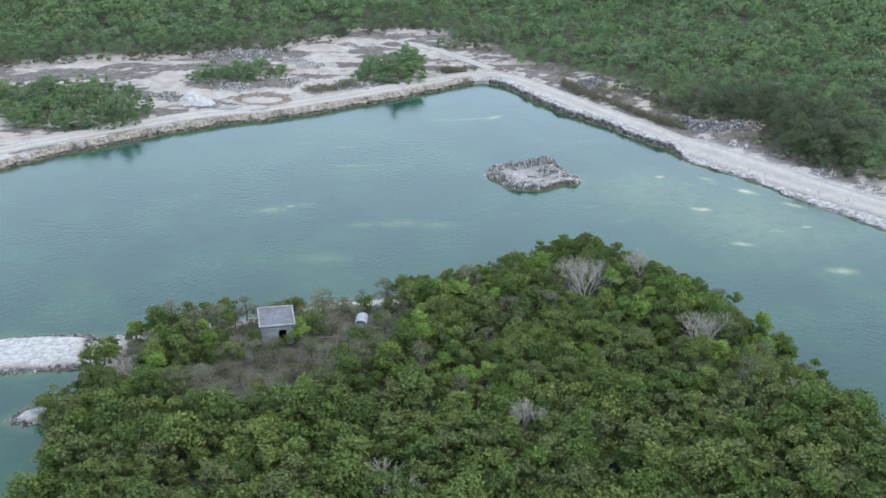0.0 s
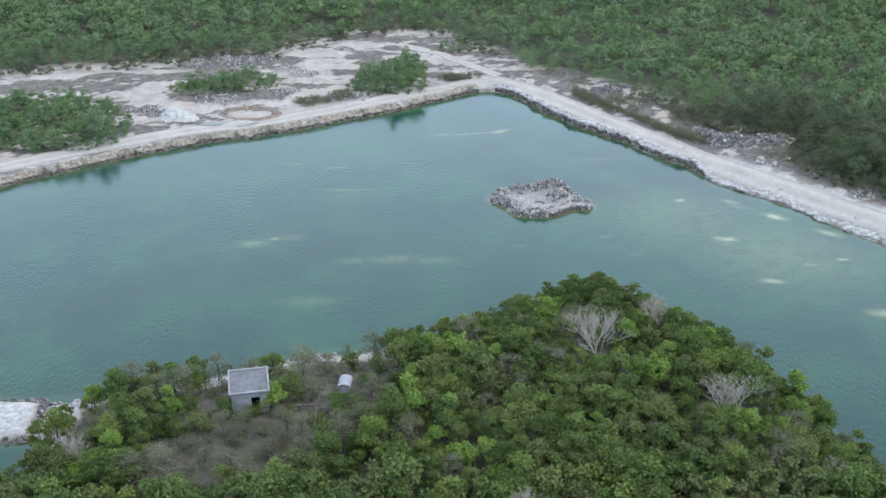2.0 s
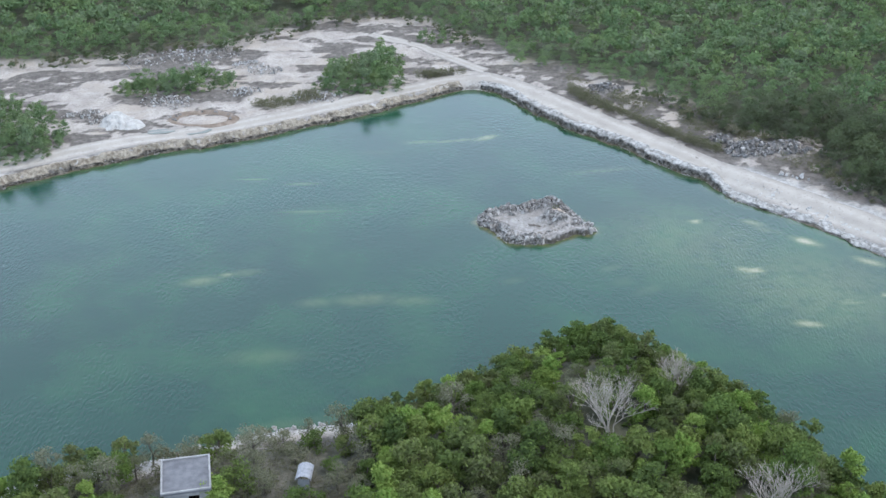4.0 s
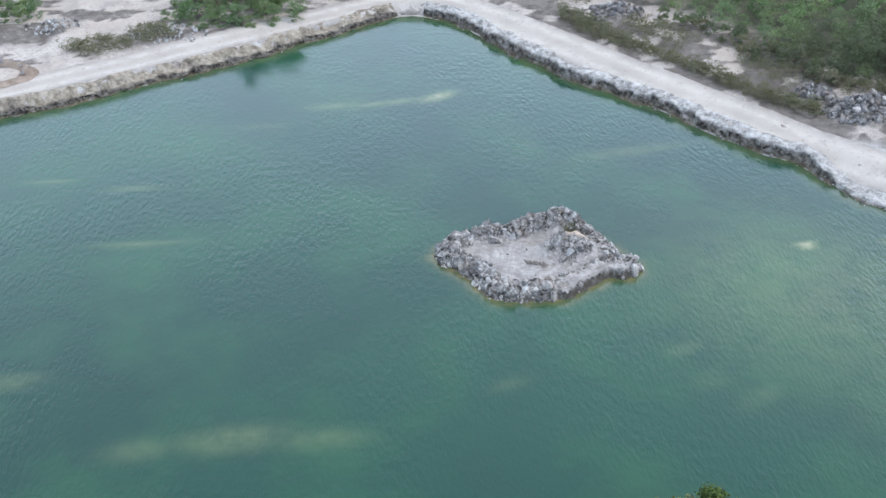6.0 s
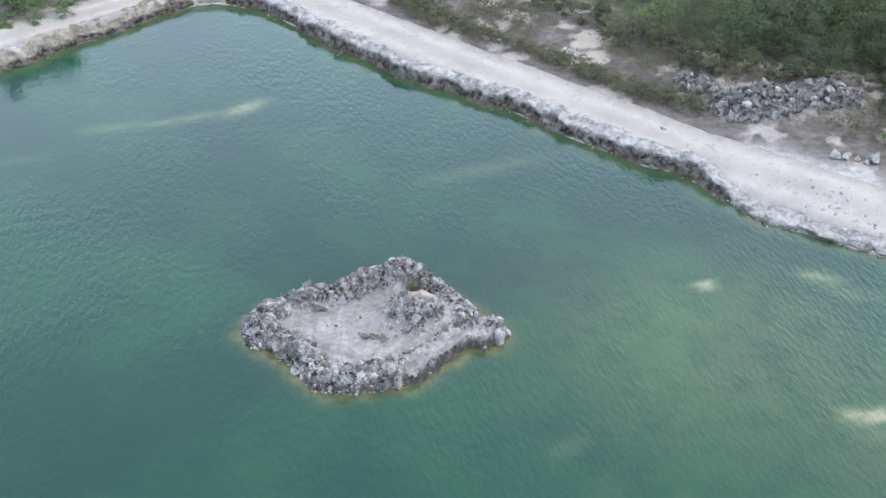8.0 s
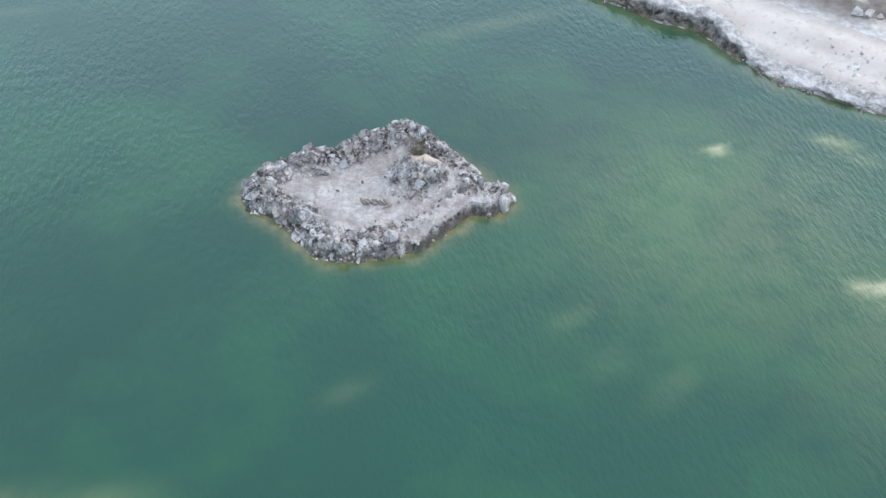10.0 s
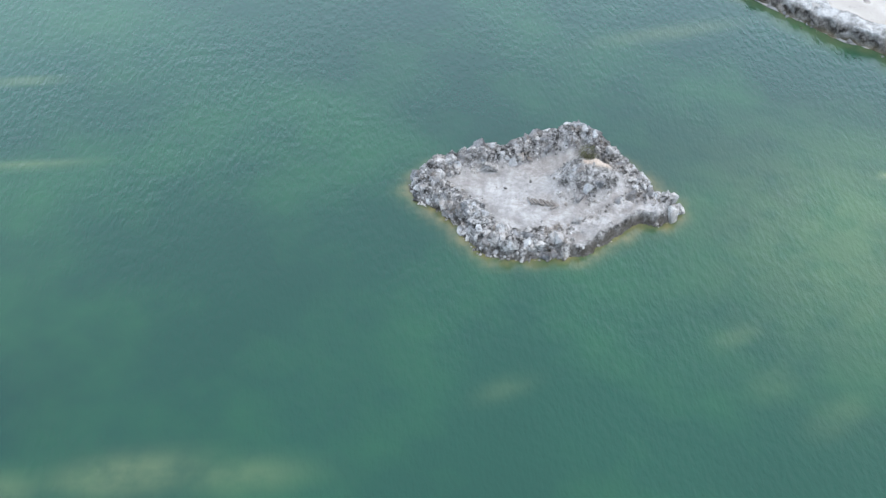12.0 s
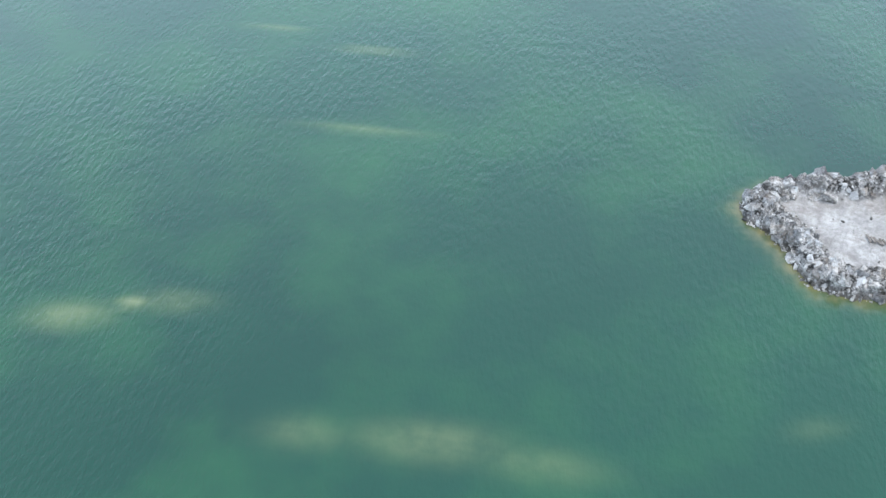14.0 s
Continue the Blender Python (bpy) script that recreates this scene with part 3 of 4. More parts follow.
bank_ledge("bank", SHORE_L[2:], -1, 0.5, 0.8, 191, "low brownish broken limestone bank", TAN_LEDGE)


# ---- stones ----
rng = np.random.default_rng(7)


def stone_mesh(name, seed, material, flat=0.68):
    """An angular block: the hull of a few points on a lumpy ball, about a metre across."""
    r = random.Random(seed)
    bm = bmesh.new()
    for _ in range(15):
        v = Vector((r.gauss(0, 1), r.gauss(0, 1), r.gauss(0, 1))).normalized() * r.uniform(0.30, 0.60)
        bm.verts.new((v.x * 1.1, v.y * 0.95, v.z * flat))
    h = bmesh.ops.convex_hull(bm, input=bm.verts)
    bmesh.ops.delete(bm, geom=[g for g in h["geom_interior"] if isinstance(g, bmesh.types.BMVert)], context="VERTS")
    bmesh.ops.triangulate(bm, faces=bm.faces)
    me = bpy.data.meshes.new(name)
    bm.to_mesh(me)
    bm.free()
    me.materials.append(material)
    return me


def arrays(me):
    v = np.zeros(len(me.vertices) * 3, np.float32)
    me.vertices.foreach_get("co", v)
    f = np.zeros(len(me.loops), np.int32)
    me.loops.foreach_get("vertex_index", f)
    return v.reshape(-1, 3), f.reshape(len(me.polygons), -1)


def turns(n):
    """n random turns as matrices."""
    q = rng.normal(size=(n, 4))
    q /= np.linalg.norm(q, axis=1)[:, None]
    w, x, y, z = q.T
    return np.stack([np.stack([1 - 2 * (y * y + z * z), 2 * (x * y - z * w), 2 * (x * z + y * w)], 1), np.stack([2 * (x * y + z * w), 1 - 2 * (x * x + z * z), 2 * (y * z - x * w)], 1), np.stack([2 * (x * z - y * w), 2 * (y * z + x * w), 1 - 2 * (x * x + y * y)], 1)], 1)


def scatter(protos, places, sizes, spin=None):
    """One set of arrays with a copy of a prototype at each place."""
    vs, fs, tint, base = [], [], [], 0
    pick = rng.integers(0, len(protos), len(places))
    rot = turns(len(places)) if spin is None else spin
    for k, (pv, pf) in enumerate(protos):
        i = np.flatnonzero(pick == k)
        if not len(i):
            continue
        s = np.asarray(sizes)[i]
        s = s[:, None, None] if s.ndim == 1 else s[:, None, :]
        v = np.einsum("nij,vj->nvi", rot[i], pv) * s + np.asarray(places)[i][:, None]
        f = pf[None] + (np.arange(len(i)) * len(pv))[:, None, None] + base
        vs.append(v.reshape(-1, 3)), fs.append(f.reshape(-1, pf.shape[1]))
        tint.append(np.repeat(rng.random(len(i)), len(pv)))
        base += v.shape[0] * v.shape[1]
    return np.concatenate(vs), np.concatenate(fs), np.concatenate(tint)


GREY = [stone_mesh("stone", 100 + i, ROCK) for i in range(8)]
DARKS = [stone_mesh("stone", 200 + i, DARK_ROCK) for i in range(6)]
WHITES = [stone_mesh("stone", 300 + i, WHITE_ROCK) for i in range(5)]
HULLS = [arrays(m) for m in GREY]


def stone_part(kind, parent, x, y, z, size, name="stone"):
    e = Euler((rng.uniform(0, 6.3), rng.uniform(0, 6.3), rng.uniform(0, 6.3)))
    s = size * rng.uniform(0.8, 1.25, 3)
    return child(name, kind[rng.integers(len(kind))], parent, at=Matrix.LocRotScale((x, y, z), e, s))


# ---- the rocky islet ----
def islet_height(x, y):
    d = np.where(inside(ISLET, x, y), reach(ISLET, x, y), -reach(ISLET, x, y))
    d = d + 0.5 * (fbm(x, y, 1.1, 80, 3) - 0.5)
    open_side = ease(2.6, 1.8, reach([(2.8, -5.3), (6.2, -3.4)], x, y, False))
    crest = 1.0 + 0.75 * ease(0, 4, y) + 0.9 * (fbm(x, y, 0.7, 81) - 0.5)
    rim = ease(-0.15, 0.7, d) * (crest * (1 - ease(1.2, 2.2, d)) + 0.75 * ease(1.2, 2.2, d))
    flat = 0.78 * ease(-0.1, 0.3, d)
    z = rim * (1 - open_side) + flat * open_side
    z = z + 0.55 * (fbm(x, y, 1.5, 82, 4) - 0.5) * np.maximum(1 - ease(1.3, 2.3, d), 0.22)
    z = z + 1.85 * np.exp(-(((x - 3.3) / 2.15) ** 2 + ((y - 0.0) / 1.5) ** 2) ** 1.4) * (0.65 + 0.7 * fbm(x, y, 0.9, 83))
    z = z + 1.2 * np.exp(-(((x - 3.0) / 2.2) ** 2 + ((y - 3.6) / 1.1) ** 2))
    z = z + 0.35 * np.exp(-(((x - 8.3) / 0.9) ** 2 + ((y + 2.2) / 0.8) ** 2))
    return np.where(d > -0.15, z, -0.6), d


def islet_material():
    m, n, l, b = mat("islet_limestone", 0.93, 0.12)
    # near-black noise stands in for the shade in crevices between blocks
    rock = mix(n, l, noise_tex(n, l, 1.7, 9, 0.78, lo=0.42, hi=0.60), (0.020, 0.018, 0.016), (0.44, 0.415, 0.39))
    floor = mix(n, l, noise_tex(n, l, 0.9, 8, 0.7, lo=0.36, hi=0.62), (0.25, 0.233, 0.217), (0.50, 0.472, 0.444))
    floor = mix(n, l, calc(n, l, "MULTIPLY", noise_tex(n, l, 0.5, 8, 0.78, lo=0.48, hi=0.62), 0.75), floor, (0.235, 0.207, 0.185))
    floor = mix(n, l, noise_tex(n, l, 6.0, 4, lo=0.60, hi=0.75), floor, (0.17, 0.16, 0.155))
    sand = mix(n, l, noise_tex(n, l, 1.6, 6), (0.42, 0.33, 0.26), (0.58, 0.48, 0.39))
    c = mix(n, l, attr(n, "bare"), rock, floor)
    c = mix(n, l, attr(n, "sand"), c, sand)
    # wet foot, and the cut face's shade painted with the same dark tone
    c = mix(n, l, attr(n, "wet"), c, (0.07, 0.06, 0.048))
    l.new(c, b.inputs["Base Color"])
    bump(n, l, b, noise_tex(n, l, 4.0, 9, 0.72, lo=0.2, hi=0.8), 0.9, 0.16)
    return m


def islet():
    root = tagged(new("rock_islet"), "low rocky limestone islet with a rubble rim and flat pale floor", "islet")
    x, y, f = sheet(np.arange(-9.8, 10.4, 0.16), np.arange(-7.2, 6.2, 0.16))
    z, d = islet_height(x, y)
    f = f[(d[f] > -0.6).any(1)]
    open_side = ease(2.6, 1.8, reach([(2.8, -5.3), (6.2, -3.4)], x, y, False))
    ragged = 0.9 * (fbm(x, y, 0.8, 84, 3) - 0.5)
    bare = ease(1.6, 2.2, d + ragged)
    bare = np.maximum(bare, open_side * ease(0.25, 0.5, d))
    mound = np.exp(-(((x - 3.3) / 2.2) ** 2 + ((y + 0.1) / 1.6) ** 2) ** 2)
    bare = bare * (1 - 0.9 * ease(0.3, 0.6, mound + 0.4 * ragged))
    crest = ease(0.45, 0.85, np.exp(-(((x - 3.9) / 1.5) ** 2 + ((y - 0.4) / 1.0) ** 2) ** 1.3) + 0.5 * ragged)
    # band at the waterline; on the open side it rises to imitate the face's shade
    wet = 0.85 * np.maximum(ease(0.45, 0.1, z), open_side * ease(0.72, 0.5, z)) * (z > -0.5)
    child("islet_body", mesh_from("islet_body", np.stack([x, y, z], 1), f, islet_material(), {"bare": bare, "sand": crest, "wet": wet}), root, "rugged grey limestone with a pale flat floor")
    n = 0
    while n < 290:
        px, py = rng.uniform(-9, 9.6), rng.uniform(-6.4, 5.4)
        z, d = islet_height(np.array([px]), np.array([py]))
        d = float(d[0])
        gate = float(reach([(2.9, -5.3), (6.1, -3.4)], np.array([px]), np.array([py]), False)[0])
        near_mound = math.hypot((px - 3.0) / 1.15, py + 0.4) < 1.7 and math.hypot(px - 3.9, py - 0.4) > 1.2
        if not (-0.1 < d < 2.0 and gate > 1.7) and not (near_mound and rng.random() < 0.4):
            continue
        s = rng.uniform(0.45, 0.95) if rng.random() < 0.82 else rng.uniform(0.95, 1.45)
        # back rim and mound get more dark stones, shade given by stone colour
        k = rng.random() * (0.55 if py > 2.2 or near_mound else 1.0) + (0.40 if py > 2.2 or near_mound else 0.0)
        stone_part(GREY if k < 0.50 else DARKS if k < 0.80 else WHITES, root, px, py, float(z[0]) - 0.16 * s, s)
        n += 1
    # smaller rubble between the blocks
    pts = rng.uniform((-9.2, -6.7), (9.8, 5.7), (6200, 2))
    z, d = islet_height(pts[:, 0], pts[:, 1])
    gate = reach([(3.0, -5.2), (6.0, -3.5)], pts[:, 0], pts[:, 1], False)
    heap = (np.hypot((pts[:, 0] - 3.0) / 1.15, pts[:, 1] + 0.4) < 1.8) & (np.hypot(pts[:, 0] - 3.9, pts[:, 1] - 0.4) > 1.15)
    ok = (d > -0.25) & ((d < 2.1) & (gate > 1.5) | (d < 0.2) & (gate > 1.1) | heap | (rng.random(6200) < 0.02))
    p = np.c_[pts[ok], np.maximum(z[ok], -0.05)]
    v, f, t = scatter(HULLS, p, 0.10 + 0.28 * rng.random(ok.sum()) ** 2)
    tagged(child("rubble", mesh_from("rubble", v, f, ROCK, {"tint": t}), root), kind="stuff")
    return root


islet()


def plank_thing(x, y, z, turn, length, label):
    root = tagged(new("driftwood_plank"), label, "plank", "planks on the islet floor")
    root.matrix_basis = pose(x, y, z, 0, 0, turn)
    part("board", box(bmesh.new(), -length / 2, -0.06, 0, length / 2, 0.06, 0.09, 0.012), WOOD, root)
    return root


for i in range(7):
    plank_thing(-0.75 + 0.25 * i, -1.5 - 0.07 * i, 0.82, -72 + 9 * (i % 3), 0.72 - 0.12 * (i % 2), "short weathered plank on the pale islet floor")
plank_thing(0.75, -2.3, 0.86, 25, 0.7, "weathered plank beside the other planks")


# ---- rubble heaps and loose blocks on land ----
def rubble_heap(x, y, r, h, count, stones, label, size=(0.4, 0.95)):
    root = tagged(new("rubble_heap"), label, "rubble heap")
    for _ in range(count):
        a, d = rng.uniform(0, 6.283), r * math.sqrt(rng.uniform(0, 1))
        px, py = x + d * math.cos(a), y + 0.75 * d * math.sin(a)
        s = rng.uniform(*size)
        stone_part(stones, root, px, py, float(height(np.array([px]), np.array([py]))[0]) + 0.15 * s, s)
    return root


for (hx, hy), hr, hh in RUBBLE_SPOTS:
    near = hx > 0
    rubble_heap(hx, hy, hr, hh, 230 if near and hr > 4 else 70, DARKS + DARKS + DARKS + GREY[:3] if near else DARKS[:3] + GREY[:5] + WHITES + WHITES, "heap of broken grey limestone blocks at the wood's edge" if near else "low heap of broken limestone on the quarry floor", (0.4, 0.95) if near else (0.25, 0.7))
rubble_heap(56.1, -2, 2.5, 0, 60, GREY, "line of broken grey rubble beside the road", (0.3, 0.7))
rubble_heap(62.8, -8.9, 3.0, 0, 60, GREY, "line of broken grey rubble beside the road", (0.3, 0.7))
for bx, by, s in [(41.2, 12.2, 1.1), (42.1, 11.7, 0.9), (42.9, 11.5, 0.7), (44.2, 11.0, 1.3), (43.4, 10.8, 0.6), (45.2, 10.2, 0.7)]:
    ob = new("boulder", WHITES[rng.integers(5)])
    ob.matrix_basis = Matrix.LocRotScale((bx, by, float(height(np.array([bx]), np.array([by]))[0]) + 0.25 * s), Euler((0.3 * bx, by, s)), (s, s, s * 1.15))
    tagged(ob, "white limestone boulder at the roadside", "boulder", "white boulders beside the road")


def spoil_pile(x, y, r, h):
    bm = bmesh.new()
    bmesh.ops.create_cone(bm, cap_ends=True, segments=40, radius1=r, radius2=0.28 * r, depth=h)
    bmesh.ops.subdivide_edges(bm, edges=bm.edges, cuts=4, use_grid_fill=True)
    for v in bm.verts:
        k = noise.noise(v.co * 0.9) + 0.5 * noise.noise(v.co * 2.5)
        v.co += Vector((v.co.x, v.co.y, 0)) * 0.22 * k + Vector((0, 0, 0.22 * k * h * 0.3))
    root = tagged(new("spoil_pile"), "pile of white crushed limestone on the quarry floor", "pile")
    z = float(height(np.array([x]), np.array([y]))[0])
    root.matrix_basis = pose(x, y, z + h / 2 - 0.25)
    part("gravel_cone", bm, LIME, root)
    return root


spoil_pile(-71.3, 38.3, 3.3, 2.1)
spoil_pile(-68.3, 37.2, 2.6, 1.1)


# pit with a raised rim, and the puddles beside it
RIM = []


def pit():
    a = np.linspace(0, 2 * np.pi, 73)[:-1]
    prof = [(0.0, -0.15), (0.75, -0.1), (0.88, 0.5), (0.97, 0.75), (1.06, 0.5), (1.2, -0.1)]
    v = []
    for r, z in prof:
        k = 1 + 0.12 * (fbm(np.cos(a) * 3, np.sin(a) * 3, 1.0, 91) - 0.5)
        rise = z * np.where(np.sin(a) > -0.2, 1.0, 0.35) if z > 0 else z + 0 * a
        v.append(np.stack([-56.2 + 5.6 * r * k * np.cos(a), 39.3 + 2.9 * r * k * np.sin(a), 1.75 + rise], 1))
    n = len(a)
    i = np.arange(n)
    f = np.concatenate([np.stack([k * n + i, k * n + (i + 1) % n, (k + 1) * n + (i + 1) % n, (k + 1) * n + i], 1) for k in range(len(prof) - 1)])
    p = np.concatenate(v)
    ob = new("excavation_pit", mesh_from("excavation_pit", p, f, EARTH, smooth=True))
    return tagged(ob, "shallow brownish dug pit with a raised broken rim", "pit")


pit()
for k in range(46):
    a = rng.uniform(-0.3, 3.5)
    px, py = -56.2 + 5.5 * math.cos(a) * rng.uniform(0.9, 1.05), 39.3 + 2.9 * math.sin(a) * rng.uniform(0.9, 1.05)
    RIM.append((px, py, rng.uniform(0.4, 0.9)))
rim_root = tagged(new("pit_rim"), "broken dark stones along the far rim of the pit", "rubble heap")
for px, py, s in RIM:
    stone_part(DARKS, rim_root, px, py, 2.2, s)


def puddle(x, y, ra, rb, turn):
    bm = bmesh.new()
    bmesh.ops.create_circle(bm, cap_ends=True, segments=40, radius=1)
    for v in bm.verts:
        k = 1 + 0.3 * noise.noise(Vector((v.co.x * 1.5 + x, v.co.y * 1.5 + y, 0)))
        v.co = Vector((v.co.x * ra * k, v.co.y * rb * k, 0))
    bmesh.ops.solidify(bm, geom=bm.faces[:], thickness=0.05)
    root = tagged(new("puddle"), "milky grey-green puddle on the quarry floor", "puddle", "puddles beside the pit")
    zz = float(np.percentile(height(x + ra * np.cos(np.arange(0, 6.3, 0.5)), y + rb * np.sin(np.arange(0, 6.3, 0.5))), 30)) - 0.03
    root.matrix_basis = pose(x, y, zz + 0.17, 0, 0, turn)
    part("water_surface", bm, POND, root)


puddle(-62.8, 34.2, 2.6, 1.0, 8)
puddle(-56.3, 34.4, 2.4, 1.0, 20)

# broken rock along the banks: the lake edge, the spit and the island's far shore
pts = rng.uniform((-125, -125), (66, 62), (420000, 2))
pg = shore_gap(pts[:, 0], pts[:, 1])
isl = on_island(pts[:, 0], pts[:, 1])
lumpy = fbm(pts[:, 0], pts[:, 1], 0.15, 95)
ok = (pg > -0.45) & (pg < np.where(isl, 1.2, 0.55 + 1.0 * (lumpy - 0.35))) & (rng.random(len(pts)) < np.where(isl, np.where((pts[:, 0] < -18) & (pts[:, 1] > -66), 0.3, 0.03), np.where(pts[:, 1] < -45, 0.85, np.where((pts[:, 0] > 28) & (pts[:, 1] < 13), 0.35, 0.10))))
pts, pg, lumpy, isl = pts[ok], pg[ok], lumpy[ok], isl[ok]
pz = height(pts[:, 0], pts[:, 1], pg)
size = (0.14 + 0.6 * rng.random(len(pts)) ** 3) * np.where(lumpy > 0.55, 1.3, 0.9) * np.where((pts[:, 1] < -45) & ~isl, 1.3, np.where(isl, 1.0, 0.62))
pale = isl | (rng.random(len(pts)) < 0.06)
for name, sel, m, label in (("bank_rocks", ~pale, DARK_ROCK, "dark broken limestone blocks lining the lake bank"), ("shore_rocks", pale, WHITE_ROCK, "pale limestone rubble along the island's shore")):
    v, f, t = scatter(HULLS, np.c_[pts[sel], np.maximum(pz[sel], -0.1) + 0.05], size[sel])
    tagged(new(name, mesh_from(name, v, f, m, {"tint": t})), label, "rocks", kind="stuff")


pts = rng.uniform((27, -34), (66, 16), (9000, 2))
near_apron = reach([(33.5, 8.6), (40.9, 0.5), (51.3, -10.7), (67.7, -27.3)], pts[:, 0], pts[:, 1], False)
pg = shore_gap(pts[:, 0], pts[:, 1])
ok = (pg > 0.2) & (near_apron < 3.6) & (fbm(pts[:, 0], pts[:, 1], 0.5, 98) > 0.50)
v, f, t = scatter(HULLS, np.c_[pts[ok], height(pts[ok, 0], pts[ok, 1], pg[ok]) + 0.02], 0.10 + 0.40 * rng.random(ok.sum()) ** 3)
tagged(new("apron_rubble", mesh_from("apron_rubble", v, f, WHITE_ROCK, {"tint": t})), "pale broken limestone scattered on the sloping bank", "rocks", kind="stuff")


# ---- plants ----
def leaf_cards(centres, n_out, size, seed, up=0.35):
    """Small folded leaf sprays, each two triangles about a crease, on the outside of some lumps."""
    r = np.random.default_rng(seed)
    which = r.choice(len(centres), n_out, p=centres[:, 3] ** 2 / (centres[:, 3] ** 2).sum())
    d = r.normal(size=(n_out, 3))
    d[:, 2] = np.abs(d[:, 2]) * (1 - 0.3 * r.random(n_out)) + up * 0.2 - 0.4
    d /= np.linalg.norm(d, axis=1)[:, None]
    p = centres[which, :3] + d * (centres[which, 3] * (0.45 + 0.85 * r.random(n_out) ** 1.3))[:, None] * [1, 1, 0.8]
    nrm = d * 0.6 + r.normal(size=(n_out, 3)) * 0.6 + [0, 0, up]
    nrm /= np.linalg.norm(nrm, axis=1)[:, None]
    a = np.cross(nrm, r.normal(size=(n_out, 3)))
    a /= np.linalg.norm(a, axis=1)[:, None]
    b = np.cross(nrm, a)
    s = (size * (0.6 + 0.8 * r.random(n_out)))[:, None]
    droop = nrm * s * 0.18
    v = np.stack([p - a * s - b * s * 0.5, p + a * s * 0.9 - b * s * 0.3 - droop, p + b * s * 0.85 - droop], 1).reshape(-1, 3)
    i = np.arange(n_out) * 3
    return v, np.stack([i, i + 1, i + 2], 1)


def lumps(rad, tall, n, seed, hang=0.55):
    r = np.random.default_rng(seed)
    c = []
    for k in range(n):
        a, q = r.uniform(0, 6.283), rad * math.sqrt(r.uniform(0, 1)) * 0.80
        top = tall * (1 - 0.28 * (q / rad) ** 2)
        c.append((q * math.cos(a), q * math.sin(a), top * (0.9 - hang * r.uniform(0, 1) ** 1.6 - 0.25 * (q / rad) ** 2), rad * r.uniform(0.20, 0.42)))
    return np.array(c)


def limb(bm, a, b, ra, rb, seg=6):
    a, b = Vector(a), Vector(b)
    d = (b - a)
    q = d.to_track_quat("Z", "Y").to_matrix()
    ring = []
    for p, r in ((a, ra), (b, rb)):
        ring.append([bm.verts.new(p + q @ Vector((r * math.cos(k * 6.2832 / seg), r * math.sin(k * 6.2832 / seg), 0))) for k in range(seg)])
    for k in range(seg):
        bm.faces.new((ring[0][k], ring[0][(k + 1) % seg], ring[1][(k + 1) % seg], ring[1][k]))


def trunk_mesh(centres, tall, seed):
    r = random.Random(seed)
    bm = bmesh.new()
    fork = (r.uniform(-0.15, 0.15), r.uniform(-0.15, 0.15), tall * 0.36)
    limb(bm, (0, 0, -0.6), fork, 0.13, 0.09)
    for c in centres[:7]:
        limb(bm, fork, (c[0] * 0.8, c[1] * 0.8, c[2]), 0.06, 0.015, 5)
    me = bpy.data.meshes.new("trunk")
    bm.to_mesh(me)
    bm.free()
    me.materials.append(BARK)
    return me


def tree_kind(rad, tall, cards, size, seed, leaf, n=11, hang=0.62):
    c = lumps(rad, tall, n, seed, hang)
    v, f = leaf_cards(c, cards, size, seed)
    z = v[:, 2] / tall
    me = mesh_from("crown", v, f, leaf, {"tint": 0 * z})
    return trunk_mesh(c, tall, seed), me


KINDS = [tree_kind(1.45 + 0.22 * (i % 4), 3.7 + 0.55 * (i % 3), 2400, 0.13, 400 + i, LEAF, 20 + i % 5) for i in range(9)]
COARSE = [tree_kind(1.5 + 0.22 * (i % 4), 3.8 + 0.55 * (i % 3), 1000, 0.185, 460 + i, LEAF, 19 + i % 5)[1] for i in range(7)]
TWIGGY = [tree_kind(1.7, 4.1, 1500, 0.075, 425 + i, TWIG, 22) for i in range(3)]
BRIGHTS = [tree_kind(1.5, 4.2, 2500, 0.125, 430 + i, BRIGHT_LEAF, 18) for i in range(2)]
SCRUBS = [tree_kind(1.5, 2.4, 1300, 0.105, 440 + i, LEAF, 16, 0.85) for i in range(3)]
DRY_BUSH = [tree_kind(1.4, 2.1, 1100, 0.075, 446 + i, (DRY, TWIG)[i], 16, 0.85) for i in range(2)]
CLUMPS = [leaf_cards(lumps(2.1, 4.6 + 0.4 * i, 20, 450 + i, 0.8), 1100, 0.165, 450 + i) for i in range(4)]


def tree(kind, x, y, z, size, spin, label, category, group, name="tree"):
    root = tagged(new(name), label, category, group)
    root.matrix_basis = Matrix.LocRotScale((x, y, z), Euler((rng.uniform(-0.06, 0.06), rng.uniform(-0.06, 0.06), spin)), (size, size, size * rng.uniform(0.9, 1.12)))
    child("trunk", kind[0], root)
    child("crown", kind[1], root)
    return root


def spread(poly, gap_m, tries, seed, room=None):
    """Places inside a stretch of ground, none nearer to another than gap_m."""
    r = np.random.default_rng(seed)
    p = np.array(poly)
    lo, hi = p.min(0), p.max(0)
    cand = r.uniform(lo, hi, (tries, 2))
    ok = inside(poly, cand[:, 0], cand[:, 1])
    if room is not None:
        ok &= room(cand[:, 0], cand[:, 1])
    cells, out = {}, []
    for x, y in cand[ok]:
        key = (int(x // gap_m), int(y // gap_m))
        if all((x - a) ** 2 + (y - b) ** 2 > gap_m * gap_m for i in (-1, 0, 1) for j in (-1, 0, 1) for a, b in cells.get((key[0] + i, key[1] + j), ())):
            cells.setdefault(key, []).append((x, y))
            out.append((x, y))
    return np.array(out)


HOUSE_SPOT, HUT_SPOT = (-41.6, -64.5), (-29.6, -62.9)
